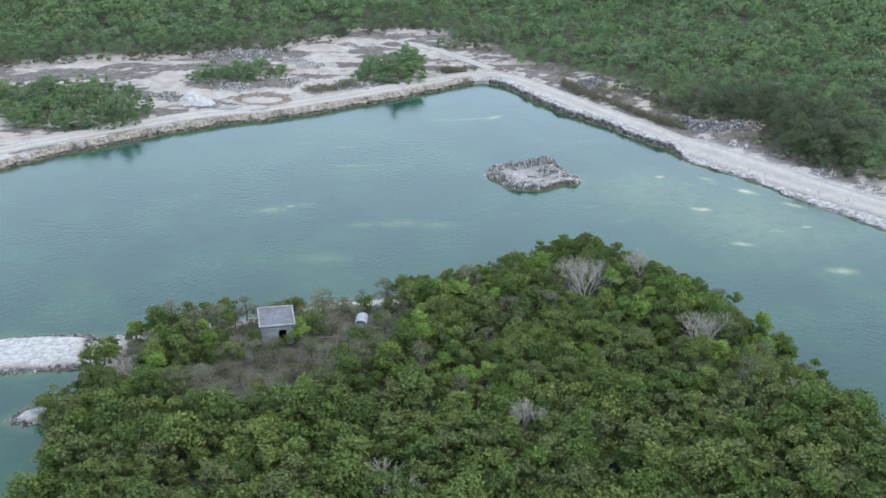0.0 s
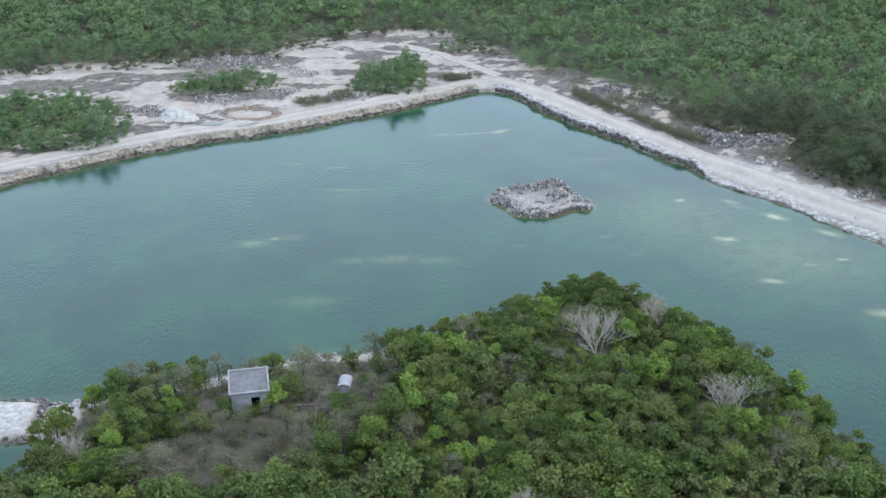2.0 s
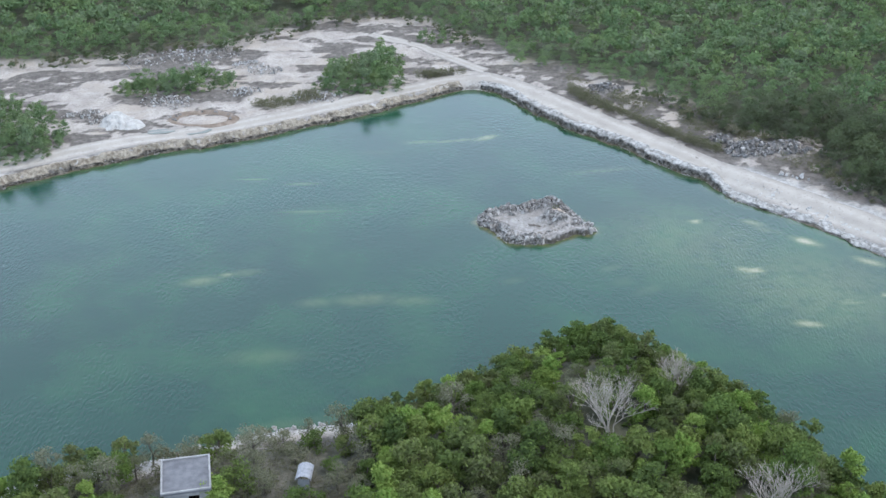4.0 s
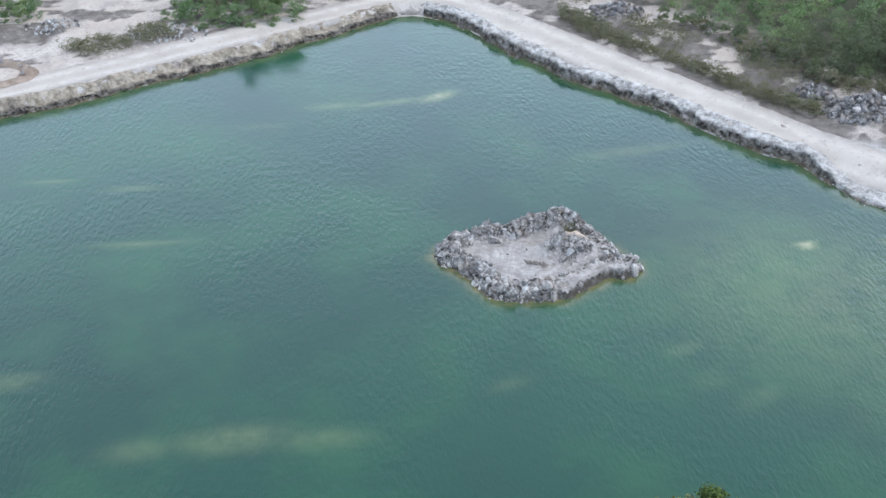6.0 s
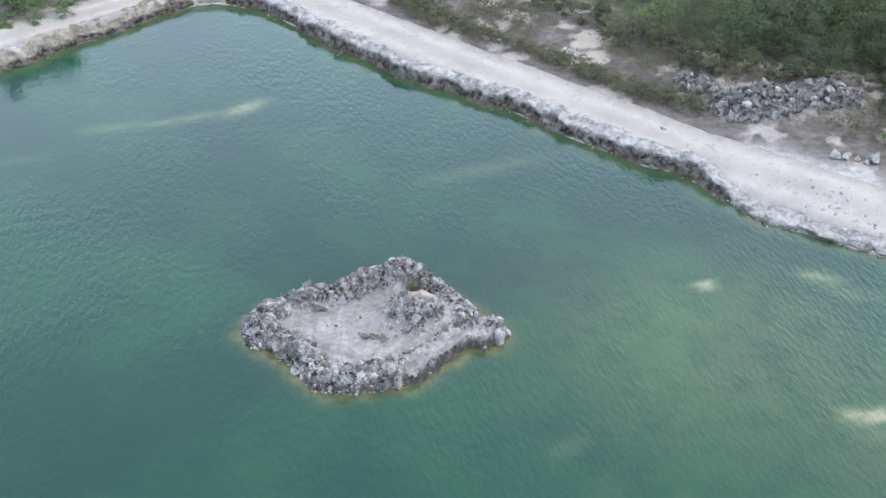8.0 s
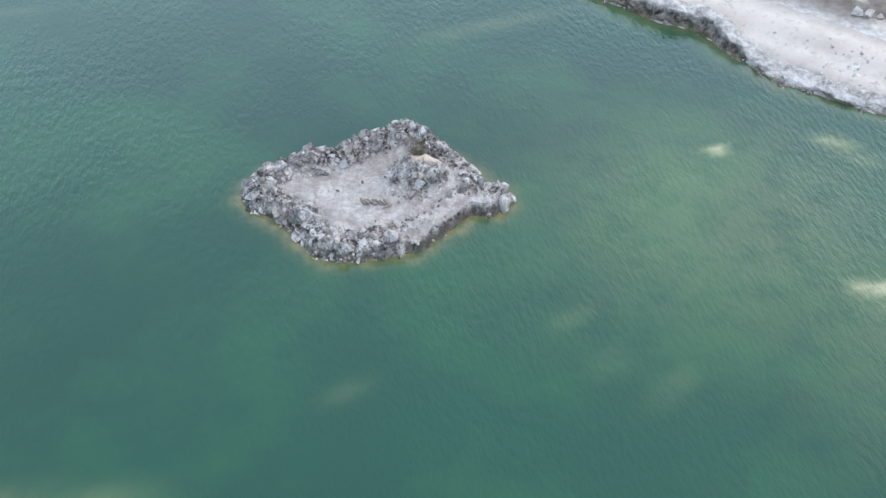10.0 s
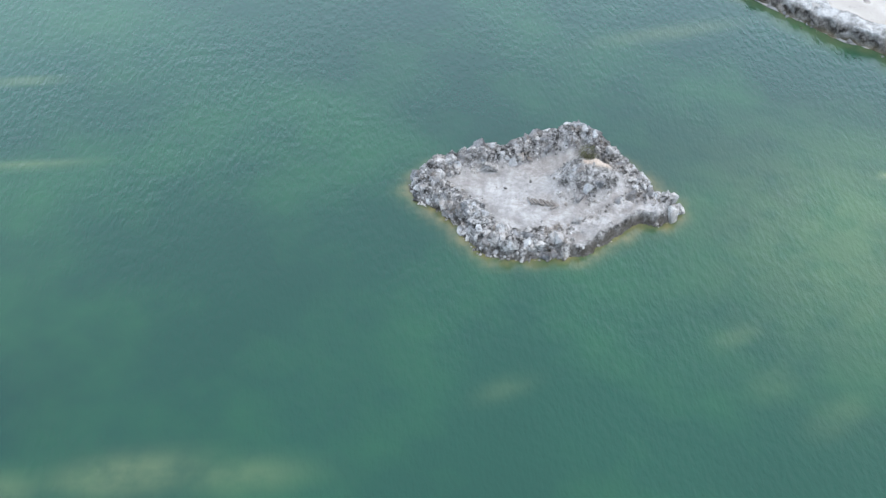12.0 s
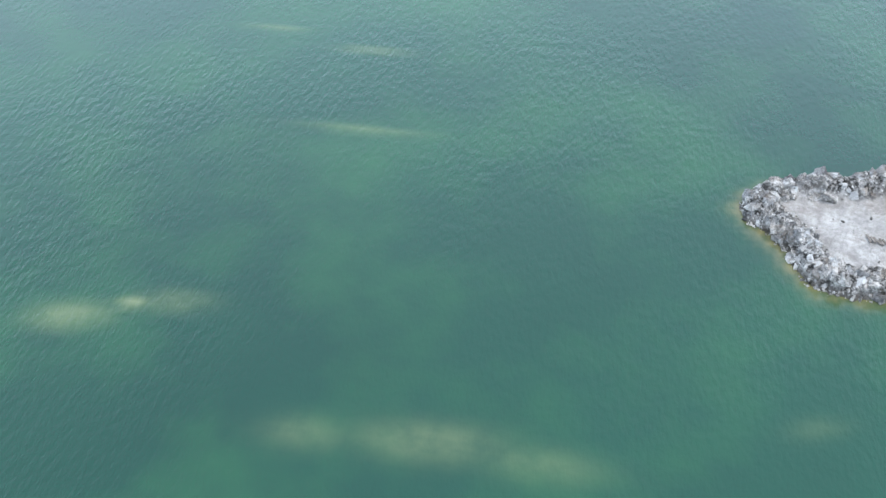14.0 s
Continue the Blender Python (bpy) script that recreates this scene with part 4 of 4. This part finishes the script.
DEAD_SPOTS = [(3.8, -56.9, 4.1), (18.6, -69.3, 3.4), (12.6, -47.3, 2.6), (-59.5, -76.1, 2.6), (-7.6, -89.8, 2.4), (-24.2, -102.9, 2.8), (27.3, -83.8, 2.4)]


def island_room(x, y):
    g = shore_gap(x, y)
    r = (g > np.where(x > -22, 0.35, 1.4)) & ~inside(YARD, x, y)
    for dx, dy, dr in DEAD_SPOTS:
        r &= np.hypot(x - dx, y - dy) > (1.15 * dr if dr > 3 else 0.8 * dr)
    return r


spots = spread(NEAR_ISLAND, 2.4, 30000, 3, island_room)
spots = spots[spots[:, 1] > -126]
spots = spots[np.argsort(-spots[:, 1])]
heights = height(spots[:, 0], spots[:, 1])
count = 300
rest = spots[count:]
a = rng.uniform(0, 6.283, len(rest))
spin = np.zeros((len(rest), 3, 3))
spin[:, 0, 0], spin[:, 0, 1], spin[:, 1, 0], spin[:, 1, 1], spin[:, 2, 2] = np.cos(a), -np.sin(a), np.sin(a), np.cos(a), 1
v, f, t = scatter([arrays(k) for k in COARSE], np.c_[rest, heights[count:]], rng.uniform(0.95, 1.5, len(rest)), spin)
tagged(new("island_canopy", mesh_from("island_canopy", v, f, LEAF, {"tint": t})), "dense green crowns on the wooded island's near side", "trees", kind="stuff")
for k, ((px, py), pz) in enumerate(zip(spots[:count], heights)):
    edge = float(shore_gap(np.array([px]), np.array([py]))[0])
    bright, dry = rng.random() < 0.11, rng.random() < 0.11
    size = 1.18 * rng.uniform(0.72, 1.22) * (0.85 if edge < 3 else 1.0) * (0.70 + 0.30 * float(ease(-40, -56, py)))
    kind = BRIGHTS[k % 2] if bright else TWIGGY[k % 3] if dry else KINDS[rng.integers(len(KINDS))]
    tree(kind, px, py, pz - 0.1, size, rng.uniform(0, 6.28), "small broadleaf tree with fresh yellow-green leaves on the wooded island" if bright else "small half-bare tree with grey-brown twigs and thin leaves" if dry else "small dense dark green broadleaf tree on the wooded island", "tree", "trees of the wooded island")
tree(BRIGHTS[0], -40, -101.6, 2.4, 0.9, 1, "small tree with bright yellow-green leaves on the island", "tree", "trees of the wooded island")
tree(BRIGHTS[1], -37.8, -105.9, 2.4, 0.9, 2, "small tree with bright yellow-green leaves on the island", "tree", "trees of the wooded island")
tree(BRIGHTS[1], -38.6, -65.9, 2.3, 1.3, 2, "young bright green tree in front of the concrete hut", "tree", "trees of the wooded island")
yard = spread(YARD, 2.4, 1500, 5, lambda x, y: (np.hypot(x - HOUSE_SPOT[0], y - HOUSE_SPOT[1] - 1.0) > 4.3) & (np.hypot(x - HUT_SPOT[0], y - HUT_SPOT[1] - 0.8) > 3.0) & (shore_gap(x, y) > 1.5) & (fbm(x, y, 0.13, 97) > 0.30))
for px, py in yard:
    tree((SCRUBS + DRY_BUSH + TWIGGY)[rng.integers(8)], px, py, float(height(np.array([px]), np.array([py]))[0]) - 0.1, rng.uniform(0.6, 1.45), rng.uniform(0, 6), "low scrubby bush in the overgrown island clearing", "bush", "bushes in the clearing", "bush")

fringe = spread([(-24, -54), (-16, -40), (2, -27), (14, -28), (26, -45), (34, -66), (44, -100), (30, -100), (24, -70), (10, -42), (-14, -54)], 1.35, 9000, 29, lambda x, y: (shore_gap(x, y) > 0.1) & (shore_gap(x, y) < 4.5))
side = spread([(-78, -73), (-60, -73), (-60, -122), (-78, -122)], 1.35, 9000, 31, lambda x, y: on_island(x, y) & (shore_gap(x, y) > 0.1) & (shore_gap(x, y) < 4.5))
fringe = np.concatenate([fringe, side])
a = rng.uniform(0, 6.283, len(fringe))
spin = np.zeros((len(fringe), 3, 3))
spin[:, 0, 0], spin[:, 0, 1], spin[:, 1, 0], spin[:, 1, 1], spin[:, 2, 2] = np.cos(a), -np.sin(a), np.sin(a), np.cos(a), 1
v, f, t = scatter([leaf_cards(lumps(1.4, 2.6, 14, 480 + i, 0.9), 620, 0.145, 480 + i) for i in range(4)], np.c_[fringe, height(fringe[:, 0], fringe[:, 1]) - 0.3], rng.uniform(0.75, 1.35, len(fringe)), spin)
tagged(new("shore_bushes", mesh_from("shore_bushes", v, f, LEAF, {"tint": t})), "low green bushes crowding the wooded island's shore", "bushes", kind="stuff")

tree(DRY_BUSH[0], 3.5, 2.3, 0.9, 0.62, 1.2, "small dark green shrub behind the islet's mound", "bush", "", "bush")

BUSH_A = [(-107.8, 22), (-95.9, 18.9), (-89.1, 19.3), (-79.6, 24.1), (-78.3, 31.9), (-81.6, 38.8), (-90.7, 46.6), (-104.2, 49.2), (-117.8, 39.7)]
BUSH_B = [(-76.4, 53.2), (-72.5, 50.8), (-63.9, 50.4), (-55.9, 53), (-52.2, 55.9), (-57.6, 60.6), (-69.4, 59.6)]
BUSH_C = [(-37.3, 52.8), (-32.3, 49.8), (-23.8, 50.3), (-20.1, 53.3), (-20.7, 61.9), (-21.4, 72), (-24.9, 73.1), (-31.2, 64.7), (-36.2, 59.2)]
BUSH_D = [(-16.6, 78.4), (-9.3, 76.8), (-9.2, 80.2), (-16, 81.8)]
for poly, gap_m, label in ((BUSH_A, 2.1, "big dark green thicket of low trees beside the bank road"), (BUSH_B, 1.8, "round dark green thicket on the quarry floor"), (BUSH_C, 1.8, "long dark green thicket near the lake corner"), (BUSH_D, 1.8, "small green thicket close to the forest")):
    p = spread(poly, gap_m, 5000, 9)
    inner = reach(poly, p[:, 0], p[:, 1])
    a = rng.uniform(0, 6.283, len(p))
    spin = np.zeros((len(p), 3, 3))
    spin[:, 0, 0], spin[:, 0, 1], spin[:, 1, 0], spin[:, 1, 1], spin[:, 2, 2] = np.cos(a), -np.sin(a), np.sin(a), np.cos(a), 1
    v, f, t = scatter(CLUMPS, np.c_[p, height(p[:, 0], p[:, 1]) - 0.2], 0.86 * rng.uniform(0.5, 1.25, len(p)) * (0.6 + 0.4 * ease(0, 3, inner)), spin)
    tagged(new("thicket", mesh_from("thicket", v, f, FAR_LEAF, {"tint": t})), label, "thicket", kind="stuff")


def dead_tree(x, y, r, seed):
    rr = random.Random(seed)
    bm = bmesh.new()

    def grow(p, d, length, rad, depth):
        q = p + d * length
        limb(bm, p, q, rad, rad * 0.7, 5 if depth > 2 else 3)
        if depth == 0:
            return
        for _ in range(3):
            e = (d + Vector((rr.uniform(-1, 1), rr.uniform(-1, 1), rr.uniform(-0.15, 0.75))) * 0.75).normalized()
            grow(q, e, length * rr.uniform(0.62, 0.88), max(rad * 0.62, 0.011), depth - 1)

    base = float(height(np.array([x]), np.array([y]))[0])
    for _ in range(4):
        grow(Vector((0, 0, -0.3)), Vector((rr.uniform(-0.55, 0.55), rr.uniform(-0.55, 0.55), 1)).normalized(), 0.62 * r, 0.10, 5)
    root = tagged(new("dead_tree"), "leafless bleached grey tree among the green crowns", "tree", "dead trees on the island")
    root.matrix_basis = pose(x, y, base)
    part("branchwork", bm, DEAD, root)
    # low growth about its foot
    for k in range(int(2.2 * r)):
        a, q = rr.uniform(0, 6.283), r * rr.uniform(0.35, 1.0)
        px, py = x + q * math.cos(a), y + q * math.sin(a)
        tree((SCRUBS + DRY_BUSH)[rr.randrange(5)], px, py, float(height(np.array([px]), np.array([py]))[0]) - 0.1, rr.uniform(0.5, 0.9), a, "low mixed green and dry bush under the leafless tree", "bush", "bushes under the dead trees", "bush")


for k, (dx, dy, dr) in enumerate(DEAD_SPOTS):
    dead_tree(dx, dy, dr, 700 + k)

# the forest beyond: real crowns of leaf sprays, thinner with distance
FAR_NEAR = [leaf_cards(lumps(1.9, 5.0, 17, 500 + i, 0.75), 640, 0.15, 500 + i) for i in range(6)]
FINE = [leaf_cards(lumps(1.9, 4.8, 22, 560 + i, 0.85), 1500, 0.11, 560 + i) for i in range(4)]
LOW = [leaf_cards(lumps(1.2, 2.2, 9, 540 + i), 300, 0.13, 540 + i) for i in range(4)]
FAR_MID = [leaf_cards(lumps(2.1, 5.0, 12, 520 + i), 165, 0.29, 520 + i) for i in range(6)]
WEDGE = [(-175, 35), (-120, 60), (-60, 50), (0, 55), (25, 20), (50, -20), (70, -70), (140, -70), (150, 60), (175, 175), (-205, 175), (-215, 60)]


def in_woods(x, y):
    return inside(FOREST, x, y) & (shore_gap(x, y) > 5.5)


spots = spread(WEDGE, 2.25, 90000, 13, in_woods)
edge = reach(FOREST, spots[:, 0], spots[:, 1])
spots, edge = spots[edge > 0.9], edge[edge > 0.9]
dist = np.hypot(spots[:, 0] + 15, spots[:, 1] + 75)
close = (edge < 7) & (dist < 190) | (dist < 135)
keepers = close | (rng.random(len(spots)) < 0.9)
fine = np.hypot(spots[:, 0] - 46, spots[:, 1] - 15) < 24
for name, sel, protos, big in (("forest_edge", close & ~fine, FAR_NEAR, 1.0), ("forest_edge", fine, FINE, 1.45), ("forest", keepers & ~close & ~fine, FAR_MID, 1.1)):
    p = spots[sel]
    a = rng.uniform(0, 6.283, len(p))
    spin = np.zeros((len(p), 3, 3))
    spin[:, 0, 0], spin[:, 0, 1], spin[:, 1, 0], spin[:, 1, 1], spin[:, 2, 2] = np.cos(a), -np.sin(a), np.sin(a), np.cos(a), 1
    low = 0.62 + 0.38 * ease(0, 8, edge[sel])
    s = 0.80 * big * rng.uniform(0.6, 1.5, len(p)) * low * (0.8 + 0.5 * fbm(p[:, 0], p[:, 1], 0.03, 99))
    v, f, t = scatter(protos, np.c_[p, height(p[:, 0], p[:, 1])], s, spin)
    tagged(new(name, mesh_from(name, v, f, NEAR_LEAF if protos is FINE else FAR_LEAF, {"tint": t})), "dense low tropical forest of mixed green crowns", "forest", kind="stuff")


def off_heaps(x, y):
    return np.all([np.hypot(x - px, (y - py) * 1.25) > r + 0.6 for (px, py), r, h in RUBBLE_SPOTS[:3]], axis=0)


ring = spread([(-1.8, 65.4), (50.1, 31.9), (81.9, -29.2), (45.3, -6.3), (33.2, 28.5), (1.1, 61)], 1.2, 9000, 17, lambda x, y: (reach(FOREST, x, y) < np.where(inside(FOREST, x, y), 2.6, 0.5)) & (shore_gap(x, y) > 7) & off_heaps(x, y))
left = spread([(-161.1, 49.7), (-117.4, 60.1), (-53.1, 72.4), (-25.8, 90.2), (-7.8, 89.9), (-2.3, 70.7), (-6.6, 75.8), (-22.4, 98.7), (-59.3, 86.2), (-117, 73.3)], 1.6, 9000, 18, lambda x, y: reach(FOREST, x, y) < 2.8)
p = np.concatenate([ring, left])
for name, sel, m, label in (("undergrowth", rng.random(len(p)) < 0.6, NEAR_LEAF, "low green undergrowth along the forest edge"), ("dry_undergrowth", None, DRY, "thin grey-brown undergrowth along the forest edge")):
    q = p[sel] if sel is not None else p[rng.random(len(p)) < 0.45]
    v, f, t = scatter(LOW, np.c_[q, height(q[:, 0], q[:, 1]) - 0.2], rng.uniform(0.5, 1.1, len(q)), np.repeat(np.eye(3)[None], len(q), 0))
    tagged(new(name, mesh_from(name, v, f, m, {"tint": t})), label, "undergrowth", kind="stuff")


# dry scrub between road and wood, and patches on the quarry floor
def scrub(name, poly, count, seed, cover, label):
    r = np.random.default_rng(seed)
    p = np.array(poly)
    c = r.uniform(p.min(0), p.max(0), (count, 2))
    c = c[inside(poly, c[:, 0], c[:, 1]) & (fbm(c[:, 0], c[:, 1], 0.12, seed) > cover) & (shore_gap(c[:, 0], c[:, 1]) > 5) & off_heaps(c[:, 0], c[:, 1])]
    tuft = [leaf_cards(lumps(0.5, 0.8, 7, seed + i, 0.9), 70, 0.048, seed + i, 0.1) for i in range(5)]
    v, f, t = scatter(tuft, np.c_[c, height(c[:, 0], c[:, 1])], r.uniform(0.7, 1.9, len(c)), np.repeat(np.eye(3)[None], len(c), 0))
    tagged(new(name, mesh_from(name, v, f, DRY, {"tint": t})), label, "scrub", kind="stuff")


scrub("dry_scrub", [(11, 48.6), (15.2, 40.6), (18.7, 38.2), (23.8, 31.6), (27.4, 26), (31.3, 22.4), (34.4, 19.2), (35.6, 20.6), (32.7, 25.2), (28.2, 28.4), (24.7, 34), (19.7, 40), (14.6, 48), (11.5, 52)], 7000, 601, 0.24, "dry brown-green scrub strip between road and rubble")
scrub("dry_scrub", [(-18.2, 59.3), (-8.6, 61.7), (-7.7, 60.6), (-14.9, 57.8)], 500, 611, 0.2, "low dry brown scrub beside the bank road")
scrub("dry_scrub", [(10.9, 59.8), (31.9, 35.3), (52.2, 17), (48.1, 10.9), (33.8, 25.7), (12, 51.8)], 4200, 621, 0.46, "sparse dry scrub on stony ground")
scrub("dry_scrub", [(-45.5, 42.7), (-34.9, 47.4), (-38.2, 51.1), (-48.8, 46.2)], 500, 631, 0.4, "low dry scrub on the quarry floor")
scrub("dry_scrub", YARD, 1400, 641, 0.40, "dry grass and weeds in the island clearing")


# ---- the island's huts ----
def concrete_hut():
    root = tagged(new("concrete_hut"), "small ruined concrete hut with a flat slab roof", "hut")
    z = float(height(np.array([HOUSE_SPOT[0]]), np.array([HOUSE_SPOT[1]]))[0])
    root.matrix_basis = pose(HOUSE_SPOT[0], HOUSE_SPOT[1], z - 0.1, 0, 0, 10) @ Matrix.Scale(1.3, 4)
    w, d, h = 1.75, 1.9, 2.5
    part("wall", box(bmesh.new(), -w, d - 0.15, 0, w, d, h), CONCRETE, root)
    part("wall", box(bmesh.new(), -w, -d + 0.15, 0, -w + 0.15, d - 0.15, h), CONCRETE, root)
    part("wall", box(bmesh.new(), w - 0.15, -d + 0.15, 0, w, d - 0.15, h), CONCRETE, root)
    bm = bmesh.new()
    box(bm, -w, -d, 0, 0.15, -d + 0.15, h)
    box(bm, 0.95, -d, 0, w, -d + 0.15, h)
    box(bm, 0.15, -d, 2.0, 0.95, -d + 0.15, h)
    part("wall", bm, CONCRETE, root, "concrete front wall with a doorway")
    # floor painted almost black so the inside's shade is in its colour
    part("floor_slab", box(bmesh.new(), -w + 0.16, -d + 0.16, 0, w - 0.16, d - 0.16, 0.12), INTERIOR_SHADE, root)
    roof = part("roof", box(bmesh.new(), -w - 0.2, -d - 0.25, h + 0.003, w + 0.2, d + 0.2, h + 0.18), ROOFING, root, "grey flat roof slab")
    for a in ((-w - 0.2, -d - 0.25, w + 0.2, -d - 0.1), (-w - 0.2, d + 0.05, w + 0.2, d + 0.2), (-w - 0.2, -d - 0.1, -w - 0.05, d + 0.05), (w + 0.05, -d - 0.1, w + 0.2, d + 0.05)):
        part("parapet", box(bmesh.new(), a[0], a[1], h + 0.183, a[2], a[3], h + 0.32), CONCRETE, roof)


def tin_shed():
    root = tagged(new("tin_shed"), "tiny shed with a bright sheet-metal roof", "shed")
    z = float(height(np.array([HUT_SPOT[0]]), np.array([HUT_SPOT[1]]))[0])
    root.matrix_basis = pose(HUT_SPOT[0], HUT_SPOT[1], z - 0.1, 0, 0, -4) @ Matrix.Scale(1.15, 4)
    for sx in (-0.6, 0.54):
        for sy in (-0.8, 0.74):
            part("post", box(bmesh.new(), sx, sy, 0, sx + 0.07, sy + 0.07, 1.75), WOOD, root)
    part("wall", box(bmesh.new(), -0.55, -0.78, 0, 0.55, -0.74, 1.6), METAL, root)
    part("wall", box(bmesh.new(), -0.6, -0.7, 0, -0.57, 0.74, 1.6), METAL, root)
    bm = bmesh.new()
    for k in range(12):
        a0, a1 = math.pi * k / 12, math.pi * (k + 1) / 12
        bulge = 0.72 + 0.03 * (k % 2)
        p = [(bulge * math.cos(t), bulge * 0.75 * math.sin(t) + 1.62) for t in (a0, a1)]
        ring = [bm.verts.new((px * s, yy, 1.62 + (pz - 1.62) * s)) for yy in (-1.05, 1.0) for s in (1.0, 0.96) for px, pz in p]
        for q in ((0, 1, 5, 4), (2, 6, 7, 3), (0, 2, 3, 1), (4, 5, 7, 6), (0, 4, 6, 2), (1, 3, 7, 5)):
            bm.faces.new([ring[v] for v in q])
    part("roof", bm, METAL, root, "arched corrugated sheet-metal roof")


def timber_frame():
    root = tagged(new("timber_frame"), "collapsed weathered timber frame in the undergrowth", "frame")
    z = float(height(np.array([-34.2]), np.array([-66.8]))[0])
    root.matrix_basis = pose(-34.2, -66.8, z, 0, 0, 2)
    for x in (-2.6, -0.8, 1.0, 2.7):
        part("post", box(bmesh.new(), x, -0.06, -0.2, x + 0.12, 0.06, 1.1), WOOD, root)
    part("rail", box(bmesh.new(), -2.7, -0.05, 1.1, 2.9, 0.06, 1.2), WOOD, root)
    part("rail", box(bmesh.new(), -2.7, -0.05, 0.55, 2.9, 0.05, 0.63, 0.01), WOOD, root)
    part("rail", box(bmesh.new(), 1.2, -4.6, 0.9, 1.32, -0.1, 1.0, 0.01), WOOD, root)
    for y in (-1.5, -3.0, -4.5):
        part("post", box(bmesh.new(), 1.2, y, -0.2, 1.32, y + 0.12, 0.9), WOOD, root)


concrete_hut()
tin_shed()
timber_frame()

# the plan is drawn in units: bring every thing to metres
for ob in list(scene.objects):
    if ob.parent is None and ob.type in ("MESH", "EMPTY"):
        ob.matrix_basis = Matrix.Scale(UNIT, 4) @ ob.matrix_basis
